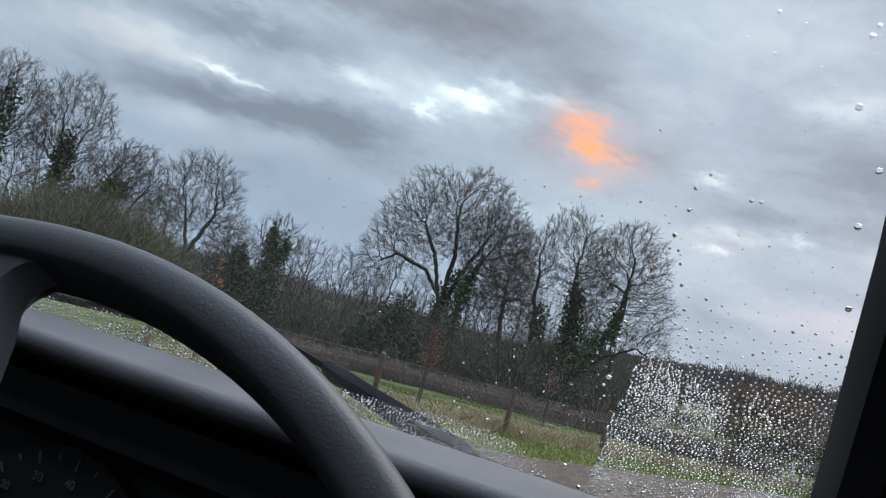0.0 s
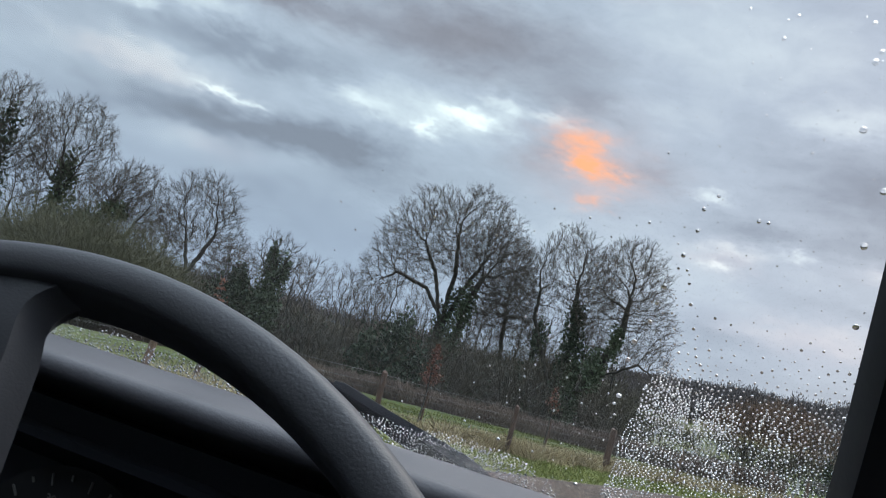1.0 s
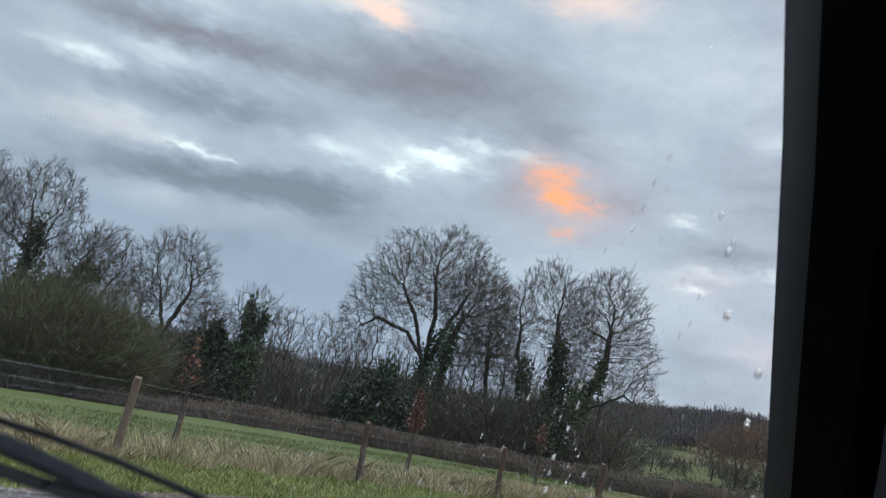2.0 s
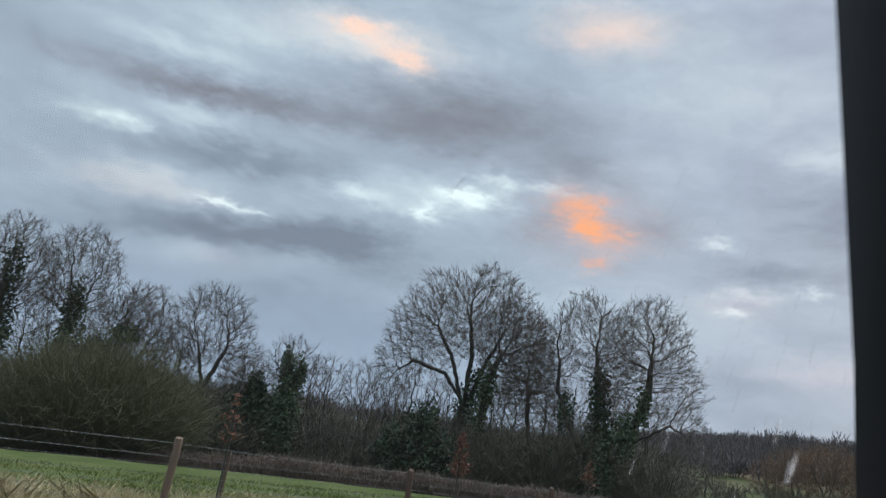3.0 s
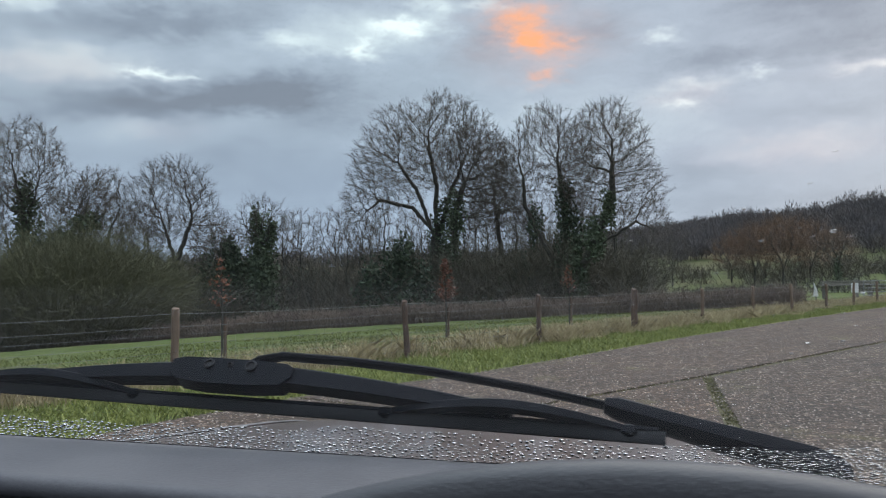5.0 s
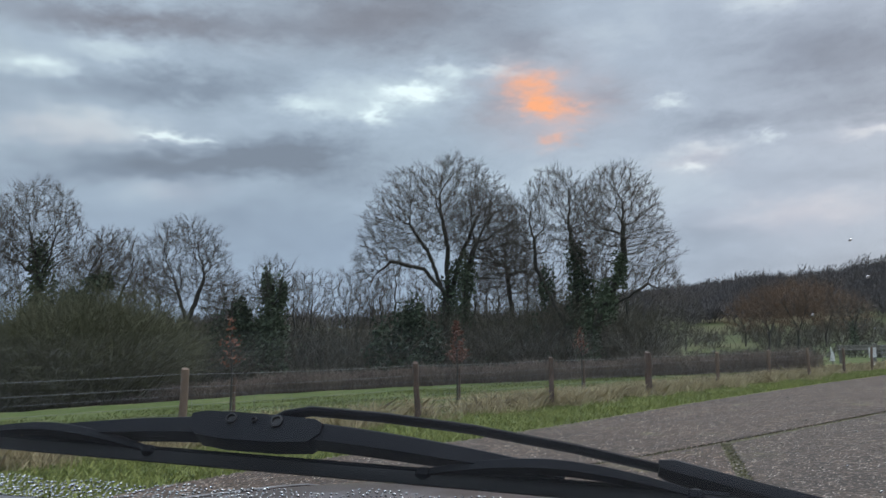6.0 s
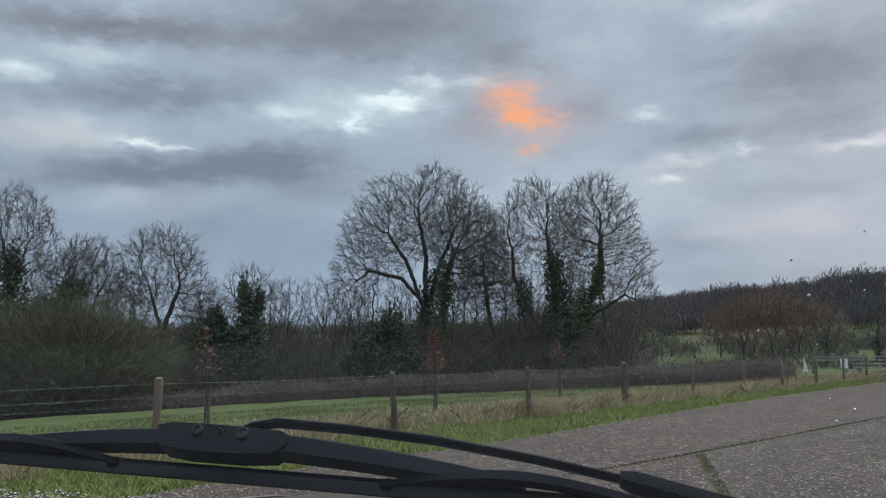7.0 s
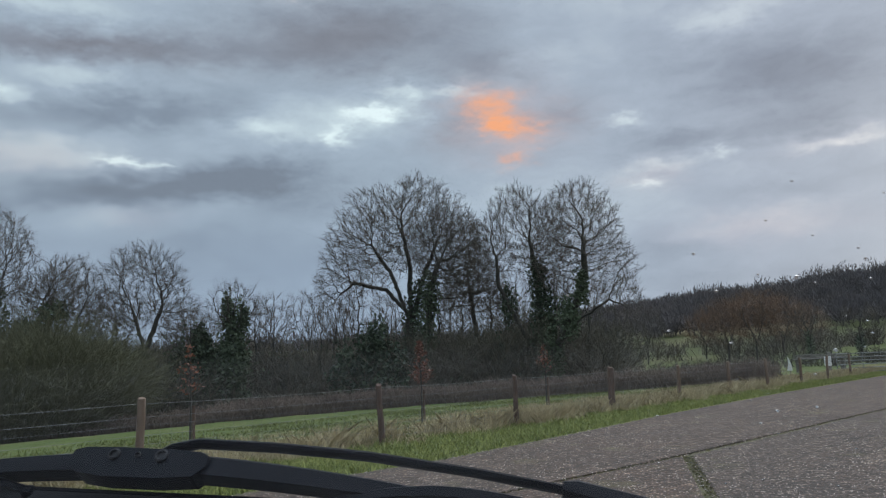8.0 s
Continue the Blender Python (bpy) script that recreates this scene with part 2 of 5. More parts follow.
def field_material():
    m, n, b = material("pasture")
    co = n.add("ShaderNodeTexCoord").outputs["Object"]
    big, mid, fin = n.noise(co, 0.05, 4), n.noise(co, 0.5, 5, 0.65), n.noise(co, 9.0, 4, 0.7)
    f = n.math("ADD", n.math("MULTIPLY", mid, 0.5), n.math("MULTIPLY", fin, 0.5))
    green = n.ramp(f, [(0.3, (0.044, 0.063, 0.019)), (0.5, (0.078, 0.104, 0.031)), (0.7, (0.128, 0.144, 0.053))])
    straw = n.ramp(f, [(0.3, (0.085, 0.082, 0.036)), (0.55, (0.155, 0.14, 0.068)), (0.75, (0.24, 0.205, 0.12))])
    # rough straw-coloured sward along the fence, green beyond it
    sp = n.add("ShaderNodeSeparateXYZ", Vector=co)
    off = n.math("ADD", n.math("MULTIPLY", n.math("ADD", sp.outputs[0], 5.41), -0.905), n.math("MULTIPLY", n.math("SUBTRACT", sp.outputs[1], 14.43), 0.426))
    band = n.math("SUBTRACT", 1.0, n.math("MULTIPLY", n.math("ABSOLUTE", n.math("SUBTRACT", off, 3.2)), 0.24), clamp=True)
    fac = n.math("MULTIPLY", n.math("ADD", band, n.math("MULTIPLY", n.math("SUBTRACT", mid, 0.5), 2.0)), 1.3, clamp=True)
    col = n.mix(fac, green, straw)
    far = n.math("MULTIPLY", n.math("SUBTRACT", sp.outputs[1], 130.0), 0.02, clamp=True)
    tan = n.ramp(n.noise(co, 0.012, 3), [(0.50, (0.070, 0.080, 0.034)), (0.60, (0.15, 0.125, 0.075))])
    n.set(b, "Base Color", n.mix(far, col, tan))
    b.inputs["Roughness"].default_value = 0.95
    b.inputs["Specular IOR Level"].default_value = 0.1
    n.set(b, "Normal", n.add("ShaderNodeBump", Strength=0.7, Distance=0.05, Height=fin).outputs[0])
    return m


def slab_material():
    m, n, b = material("worn_concrete")
    co = n.add("ShaderNodeTexCoord").outputs["Object"]
    vor = n.add("ShaderNodeTexVoronoi", Vector=co, Scale=26.0)
    pick = n.add("ShaderNodeSeparateXYZ", Vector=vor.outputs["Color"]).outputs[0]
    stone = n.ramp(pick, [(0.0, (0.018, 0.014, 0.011)), (0.40, (0.070, 0.052, 0.039)), (0.68, (0.150, 0.112, 0.086)), (1.0, (0.50, 0.41, 0.33))])
    bed = (0.052, 0.038, 0.029)
    col = n.mix(n.math("MULTIPLY", vor.outputs["Distance"], 1.5, clamp=True), stone, bed)
    clump = n.noise(co, 4.5, 6, 0.75)
    col = n.mix(n.math("MULTIPLY", n.math("SUBTRACT", clump, 0.46), 5.0, clamp=True), col, n.mix(1.0, col, (1.75, 1.7, 1.65), "MULTIPLY"))
    # each casting has its own tone, and the tamping left long streaks
    tone = n.add("ShaderNodeObjectInfo").outputs["Random"]
    col = n.mix(tone, n.mix(1.0, col, (0.92, 0.96, 1.0), "MULTIPLY"), n.mix(1.0, col, (1.16, 1.0, 0.90), "MULTIPLY"))
    sp = n.add("ShaderNodeSeparateXYZ", Vector=co)
    lane = n.add("ShaderNodeCombineXYZ", X=n.math("ADD", n.math("MULTIPLY", sp.outputs[0], 0.8), n.math("MULTIPLY", sp.outputs[1], -0.46)), Y=n.math("ADD", n.math("MULTIPLY", sp.outputs[0], 0.046), n.math("MULTIPLY", sp.outputs[1], 0.08)), Z=0.0).outputs[0]
    streak = n.noise(lane, 3.2, 5, 0.7)
    col = n.mix(n.math("MULTIPLY", n.math("SUBTRACT", streak, 0.42), 3.2, clamp=True), n.mix(1.0, col, (0.74, 0.74, 0.74), "MULTIPLY"), n.mix(1.0, col, (1.22, 1.2, 1.16), "MULTIPLY"))
    wet = n.noise(co, 0.3, 5, 0.6)
    col = n.mix(n.math("MULTIPLY", n.math("SUBTRACT", wet, 0.45), 4.0, clamp=True), col, n.mix(1.0, col, (0.70, 0.68, 0.66), "MULTIPLY"))
    moss = n.math("MULTIPLY", n.math("SUBTRACT", n.noise(co, 0.7, 6, 0.72), 0.57), 7.0, clamp=True)
    col = n.mix(n.math("MULTIPLY", moss, 0.7), col, (0.125, 0.115, 0.045))
    n.set(b, "Base Color", col)
    n.set(b, "Roughness", n.math("SUBTRACT", 0.92, n.math("MULTIPLY", wet, 0.25)))
    b.inputs["Specular IOR Level"].default_value = 0.3
    h = n.math("ADD", n.math("MULTIPLY", vor.outputs["Distance"], -0.7), n.math("MULTIPLY", clump, 1.6))
    n.set(b, "Normal", n.add("ShaderNodeBump", Strength=1.0, Distance=0.03, Height=h).outputs[0])
    return m


FIELD, SLAB = field_material(), slab_material()
PEBBLE = surface("road_pebble", [(0.030, 0.024, 0.020), (0.09, 0.066, 0.052), (0.20, 0.155, 0.125), (0.42, 0.36, 0.31)], 2.0, 0.7, 60.0, 0, vary=0.75)
MOSS = surface("mossy_joint", [(0.040, 0.036, 0.018), (0.075, 0.070, 0.026), (0.12, 0.105, 0.045)], 1.5, 0.95, 25.0, 0.6, 0.01)

# the vehicle
PLASTIC = surface("grained_plastic", [(0.066, 0.066, 0.073), (0.098, 0.098, 0.106), (0.125, 0.124, 0.130)], 14.0, 0.55, 420.0, 0.5, 0.0007)
RIMSKIN = surface("wheel_skin", [(0.045, 0.046, 0.051), (0.060, 0.061, 0.067)], 12.0, 0.42, 900.0, 0.3, 0.0006)
DARK = surface("dark_trim", [(0.014, 0.016, 0.020), (0.022, 0.024, 0.030)], 9.0, 0.65, 300.0, 0.2, 0.0005, spec=0.2)
RUBBER = surface("rubber", [(0.012, 0.013, 0.015), (0.022, 0.023, 0.026)], 15.0, 0.6, 250.0, 0.2, 0.0005, spec=0.25)
WIPER = surface("wiper_black", [(0.0024, 0.0036, 0.0065), (0.0050, 0.0070, 0.0115)], 9.0, 0.60, 31.0, 0, spec=0.10)
PAINT = surface("brown_paint", [(0.050, 0.030, 0.024), (0.074, 0.046, 0.037), (0.095, 0.062, 0.050)], 3.0, 0.34, 120.0, 0.2, 0.0008, spec=0.4, coat=0.35)
# pale so that the colour carries the wet scuttle's reflection and the bonnet's edge highlight
PALE = surface("pale_sheen_paint", [(0.17, 0.16, 0.16), (0.32, 0.31, 0.31)], 6.0, 0.35, 90.0, 0.1, 0.0005, coat=0.3)
# dial face; under the vent slots this black stands in for shade
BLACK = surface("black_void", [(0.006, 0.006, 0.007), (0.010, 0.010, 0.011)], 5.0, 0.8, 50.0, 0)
PRINT = surface("dial_print", [(0.10, 0.10, 0.10), (0.15, 0.15, 0.145)], 9.0, 0.7, 90.0, 0)


def glass_material():
    m = bpy.data.materials.new("windscreen_glass")
    m.use_nodes = True
    n = Nodes(m.node_tree)
    clear = n.add("ShaderNodeBsdfTransparent", Color=(0.965, 0.98, 0.975, 1))
    shine = n.add("ShaderNodeBsdfGlossy", Color=(1, 1, 1, 1), Roughness=0.02)
    mixed = n.add("ShaderNodeMixShader", Fac=n.math("MULTIPLY", n.add("ShaderNodeFresnel", IOR=1.33).outputs[0], 0.06))
    n.set(mixed, "1", clear.outputs[0])
    n.set(mixed, "2", shine.outputs[0])
    # faint translucent layer added to lift the darks like haze and flare
    haze = n.add("ShaderNodeBsdfTranslucent", Color=(0.9, 0.92, 0.95, 1))
    co = n.add("ShaderNodeTexCoord").outputs["Object"]
    hazed = n.add("ShaderNodeMixShader", Fac=n.math("MULTIPLY", n.noise(co, 7.0, 4), 0.0016))
    n.set(hazed, "1", mixed.outputs[0])
    n.set(hazed, "2", haze.outputs[0])
    n.add("ShaderNodeOutputMaterial", Surface=hazed.outputs[0])
    return m


def water_material():
    m, n, b = material("rain_water")
    b.inputs["Base Color"].default_value = (1, 1, 1, 1)
    b.inputs["Transmission Weight"].default_value = 1.0
    b.inputs["Roughness"].default_value = 0.0
    b.inputs["IOR"].default_value = 1.33
    return m


GLASS, WATER = glass_material(), water_material()


# ---- mesh helpers ----
class Mesh:
    """Collects vertices and faces for one mesh."""

    def __init__(self):
        self.v, self.f, self.n = [], [], 0

    def add(self, verts, faces):
        verts = np.asarray(verts, float).reshape(-1, 3)
        self.v.append(verts)
        self.f.extend([tuple(i + self.n for i in f) for f in faces])
        self.n += len(verts)

    def tube(self, pts, radii, sides=8, flat=1.0, closed=False, up=(0, 0, 1), caps=True):
        """A tube along pts; flat squeezes it along its local up."""
        pts = np.asarray(pts, float)
        m = len(pts)
        radii = np.broadcast_to(np.asarray(radii, float), (m,))
        if closed:
            tan = np.roll(pts, -1, 0) - np.roll(pts, 1, 0)
        else:
            tan = np.gradient(pts, axis=0)
        tan /= np.linalg.norm(tan, axis=1)[:, None] + 1e-12
        if np.abs(tan @ np.asarray(up, float)).mean() > 0.85:
            up = (0.0, 1.0, 0.0)
        upv = np.broadcast_to(np.asarray(up, float), (m, 3))
        side = np.cross(tan, upv)
        weak = np.linalg.norm(side, axis=1) < 1e-3
        side[weak] = np.cross(tan[weak], (1.0, 0.2, 0.0))
        side /= np.linalg.norm(side, axis=1)[:, None]
        top = np.cross(side, tan)
        a = np.arange(sides) * 2 * np.pi / sides
        ring = side[:, None] * np.cos(a)[None, :, None] + flat * top[:, None] * np.sin(a)[None, :, None]
        v = pts[:, None] + ring * radii[:, None, None]
        faces = []
        for i in range(m if closed else m - 1):
            j = (i + 1) % m
            for q in range(sides):
                p = (q + 1) % sides
                faces.append((i * sides + q, i * sides + p, j * sides + p, j * sides + q))
        if caps and not closed:
            faces.append(tuple(range(sides))[::-1])
            faces.append(tuple((m - 1) * sides + q for q in range(sides)))
        self.add(v, faces)
        return self

    def sweep(self, sections, closed=True, caps=True):
        """Joins equal rings of points, one after another."""
        m, s = len(sections), len(sections[0])
        faces = []
        for i in range(m - 1):
            for q in range(s if closed else s - 1):
                p = (q + 1) % s
                faces.append((i * s + q, (i + 1) * s + q, (i + 1) * s + p, i * s + p))
        if caps and closed:
            faces.append(tuple(range(s)))
            faces.append(tuple((m - 1) * s + q for q in range(s))[::-1])
        self.add(np.concatenate([np.asarray(x, float) for x in sections]), faces)
        return self

    def box(self, size, at=(0, 0, 0), m=None, bevel=0.0):
        """A box with chamfered edges."""
        x, y, z = (s / 2 for s in size)
        c = min(bevel, x, y, z)
        rings = []
        for h, i in ((-z, c), (-z + c, 0), (z - c, 0), (z, c)):
            a, b = x - i, y - i
            e = c if c else 0
            rings.append([(-a + e, -b, h), (a - e, -b, h), (a, -b + e, h), (a, b - e, h), (a - e, b, h), (-a + e, b, h), (-a, b - e, h), (-a, -b + e, h)])
        pts = [np.array(r) for r in rings]
        if m is not None:
            pts = [np.array([m @ Vector(p) for p in r]) for r in pts]
        self.sweep([p[::-1] + np.asarray(at) for p in pts])
        return self


def build(name, mesh, mat, smooth=True):
    data = bpy.data.meshes.new(name)
    v = np.concatenate(mesh.v) if mesh.v else np.zeros((0, 3))
    data.from_pydata(v.tolist(), [], mesh.f)
    data.validate()
    if mat:
        data.materials.append(mat)
    if smooth:
        data.shade_smooth()
        data.set_sharp_from_angle(angle=radians(38))
    return new(name, data)


def part(name, mesh, mat, parent, label="", smooth=True):
    ob = build(name, mesh, mat, smooth)
    ob.parent = parent
    if label:
        ob["label"] = label
    return ob


def arrays(name, v, loops, size, mat):
    """A mesh object from vertex rows and equal faces, quickly."""
    data = bpy.data.meshes.new(name)
    v, loops = np.asarray(v, np.float32), np.asarray(loops, np.int32).ravel()
    n = len(loops) // size
    data.vertices.add(len(v))
    data.vertices.foreach_set("co", v.ravel())
    data.loops.add(len(loops))
    data.loops.foreach_set("vertex_index", loops)
    data.polygons.add(n)
    data.polygons.foreach_set("loop_start", np.arange(n, dtype=np.int32) * size)
    data.update(calc_edges=True)
    data.materials.append(mat)
    return new(name, data)


def unit(v):
    return v / (np.linalg.norm(v, axis=-1, keepdims=True) + 1e-12)


def sticks(a, b, ra, rb, sides=3):
    """Vertices and quads of many tapered sticks from a to b."""
    t = unit(b - a)
    ref = np.where(np.abs(t[:, 2:3]) > 0.9, np.array([[1.0, 0, 0]]), np.array([[0, 0, 1.0]]))
    s = unit(np.cross(t, ref))
    u = np.cross(s, t)
    ang = np.arange(sides) * 2 * np.pi / sides
    ring = s[:, None] * np.cos(ang)[None, :, None] + u[:, None] * np.sin(ang)[None, :, None]
    v = np.concatenate([a[:, None] + ring * np.reshape(ra, (-1, 1, 1)), b[:, None] + ring * np.reshape(rb, (-1, 1, 1))], 1)
    base = np.arange(len(a))[:, None] * 2 * sides
    q = np.arange(sides)
    p = (q + 1) % sides
    quads = np.stack([base + q, base + p, base + sides + p, base + sides + q], -1)
    return v.reshape(-1, 3), quads.reshape(-1, 4)


def ribbons(a, b, ra, rb, seed=0):
    """Vertices and quads of many fine twigs, one tapered blade each, turned at random."""
    t = unit(b - a)
    side = unit(np.cross(t, np.random.RandomState(seed + len(a)).normal(size=a.shape)))
    ra, rb = np.reshape(ra, (-1, 1)) * 1.3, np.reshape(rb, (-1, 1)) * 1.3
    v = np.stack([a - side * ra, a + side * ra, b + side * rb, b - side * rb], 1)
    return v.reshape(-1, 3), np.arange(len(a) * 4).reshape(-1, 4)


def join(groups):
    vs, fs, n = [], [], 0
    for v, f in groups:
        vs.append(v)
        fs.append(f + n)
        n += len(v)
    return np.concatenate(vs), np.concatenate(fs)


def leaves(centres, size, rng):
    """Small four-cornered leaves, turned at random."""
    n = len(centres)
    a = unit(rng.normal(size=(n, 3)))
    b = unit(np.cross(a, rng.normal(size=(n, 3))))
    s = size * rng.uniform(0.6, 1.4, (n, 1))
    v = np.stack([centres - a * s, centres + b * s * 0.6, centres + a * s, centres - b * s * 0.6], 1)
    return v.reshape(-1, 3), np.arange(n * 4).reshape(-1, 4)


# ---- ground ----
FENCE_AT, FENCE_WAY = np.array([-5.41, 14.43]), np.array([0.426, 0.905])


def ground_z(x, y):
    """The field falls away behind the fence, and hills rise far off."""
    x, y = np.asarray(x, float), np.asarray(y, float)
    d = -(x - FENCE_AT[0]) * 0.905 + (y - FENCE_AT[1]) * 0.426
    t = (x - FENCE_AT[0]) * 0.426 + (y - FENCE_AT[1]) * 0.905
    e = np.clip(d - 11.5, 0, 25)
    k = np.clip(0.049 - 0.00025 * t, 0.015, 0.052)
    z = np.minimum(-0.0048 * e ** 2, -k * np.clip(d - 0.3, 0, 45))
    r = np.hypot(x, y)
    side = np.clip((x + 120) / 330, 0, 1)
    s = np.clip((r - 95) / 420, 0, 1)
    s = s * s * (3 - 2 * s)
    fwd = np.clip(y / (r + 1e-6), 0, 1)
    z = z * np.clip(1 - (r - 70) / 160, 0, 1) + s * (14 + 37 * side) * fwd
    z += 0.6 * np.sin(x * 0.021 + 1) * np.sin(y * 0.017) * np.clip((r - 60) / 200, 0, 1)
    return z


def ground():
    g = np.concatenate([-np.geomspace(3000, 62, 22), np.linspace(-60, 60, 81), np.geomspace(62, 3000, 22)])
    x, y = np.meshgrid(g, g + 20, indexing="ij")
    z = ground_z(x, y)
    rng = np.random.RandomState(5)
    d = -(x - FENCE_AT[0]) * 0.905 + (y - FENCE_AT[1]) * 0.426
    z = z + np.where(d > 1.0, rng.normal(0, 0.025, x.shape), 0)
    z = np.where((d < 0) & (np.hypot(x, y) < 90), -0.01, z)
    n = len(g)
    i = np.arange(n * n).reshape(n, n)
    f = np.stack([i[:-1, :-1], i[1:, :-1], i[1:, 1:], i[:-1, 1:]], -1).reshape(-1, 4)
    ob = arrays("ground", np.stack([x, y, z], -1).reshape(-1, 3), f, 4, FIELD)
    ob.data.shade_smooth()
    return tagged(ob, "rough winter pasture falling away behind a wire fence", "ground", kind="structure")


ground()

# ---- road of concrete slabs ----
VERGE = [(-7.6, -14.0), (-6.8, 0.0), (-6.2, 5.0), (-5.9, 7.0), (-5.2, 9.3), (-3.6, 12.2), (-2.2, 15.6), (-0.2, 20.8), (3.9, 30.3), (9.7, 42.7), (26.0, 77.0)]


def slab(outline, parent, z=0.03):
    """One cast slab with a chamfered edge."""
    o = np.array(outline, float)
    c = o.mean(0)
    q = c + (o - c) * (1 - 0.02 / np.linalg.norm(o - c, axis=1))[:, None]
    m = Mesh()
    low, mid, top = (np.c_[p, np.full(len(o), h)] for p, h in ((o, -0.05), (o, z - 0.012), (q, z)))
    m.sweep([low, mid, top])
    return part("concrete_slab", m, SLAB, parent, smooth=False)


def road():
    bed = Mesh()
    v = VERGE + [(120.0, 77.0), (120.0, -14.0)]
    bed.add([(x, y, 0.004) for x, y in v], [tuple(range(len(v)))[::-1]])
    ob = build("road", bed, MOSS, False)
    tagged(ob, "damp concrete farm road of cast slabs with mossy joints", "road", kind="structure")
    g = 0.05
    slab([(-2.45, 8.2), (0.20, 12.55), (4.45, 20.1), (9.75, 29.6), (15.0, 39.0), (25.0, 58.0), (25.0, 72.0), (9.9, 42.6), (4.1, 30.2), (0.0, 20.7), (-2.0, 15.5), (-3.4, 12.1), (-5.0, 9.2)], ob)
    slab([(-5.0, 9.2 - g), (-2.45, 8.2 - g), (-2.8, 4.0), (-3.2, -13.0), (-7.4, -13.0), (-6.6, 0.0), (-6.05, 5.0), (-5.75, 7.0)], ob, 0.026)
    slab([(-2.45 + g, 8.2 - g), (-2.75, 4.0), (-3.15, -13.0), (0.72, -13.0), (0.43, 6.0), (0.17, 12.25)], ob, 0.028)
    slab([(0.31, 12.34), (0.58, 6.0), (0.89, -13.0), (14.0, -13.0), (14.0, 36.8), (9.85, 29.4), (4.55, 20.0)], ob, 0.03)
    slab([(14.08, -13.0), (60.0, -13.0), (60.0, 72.0), (25.1, 57.7), (14.08, 36.9)], ob, 0.03)
    return ob


road()


# ---- fence ----
def rod(mesh, a, b, r, sides=5):
    return mesh.tube([a, b], r, sides)


def post_mesh(height, radius, seed):
    rng = np.random.RandomState(seed)
    m = Mesh()
    z = np.array([-0.25, 0.02, height * 0.35, height * 0.7, height - 0.012, height])
    pts = np.c_[rng.normal(0, 0.006, 6), rng.normal(0, 0.006, 6), z]
    m.tube(pts, radius * np.array([1.06, 1.04, 1.0, 0.98, 0.97, 0.88]), 10)
    return m


def fence():
    ob = tagged(new("fence"), "post and wire stock fence with weathered round wooden posts", "fence")
    spots = []
    feet = ((-11.7, 1.2), (-9.65, 5.5), (-7.57, 9.90), (-5.44, 14.42), (-3.50, 18.45), (-1.52, 22.78), (0.42, 26.93), (2.30, 30.9), (4.05, 34.3), (5.87, 37.7), (7.65, 41.5), (9.5, 45.4))
    for i, (x, y) in enumerate(feet):
        thick = i == 5
        h = 1.24 if thick else 1.17 + 0.02 * ((i * 7) % 3)
        z = float(ground_z(x, y))
        b = part("post", post_mesh(h, 0.095 if thick else 0.061, i + 20), POST, ob, "thick straining post of weathered wood" if thick else "")
        b.location = (x, y, z)
        b.rotation_euler = (radians((i * 37 % 5) - 2) * 0.8, radians((i * 23 % 5) - 2) * 0.8, i)
        spots.append((x, y, z))
    spots = np.array(spots)
    west = np.array([-0.905, 0.426, 0])
    for h in (1.12, 0.92, 0.80, 0.65, 0.52, 0.40, 0.28, 0.16):
        m = Mesh()
        pts = []
        for i in range(len(spots) - 1):
            for f in (0, 0.25, 0.5, 0.75):
                pts.append(spots[i] * (1 - f) + spots[i + 1] * f + west * 0.062 + (0, 0, h - 0.05 * f * (1 - f) * (2 if h > 1 else 1)))
        m.tube(pts, 0.0034 if h > 0.9 else 0.0024, 4)
        part("wire", m, WIRE, ob)
    m = Mesh()
    for i in range(2, 7):
        for f in np.linspace(0, 1, 28)[:-1]:
            p = spots[i] * (1 - f) + spots[i + 1] * f + west * 0.062
            rod(m, p + (0, 0, 0.12), p + (0, 0, 0.80), 0.0022, 3)
    part("netting", m, WIRE, ob, "galvanised stock netting")
    return spots


POSTS = fence()


# ---- trees ----
def place(degrees, dist, sink=0.0):
    """A spot on the ground at an angle left of +y and a distance."""
    x, y = -dist * math.sin(radians(degrees)), dist * math.cos(radians(degrees))
    return np.array([x, y, float(ground_z(x, y)) - sink])


def across(degrees):
    """The way to the right as seen along that angle."""
    return np.array([math.cos(radians(degrees)), math.sin(radians(degrees)), 0.0])


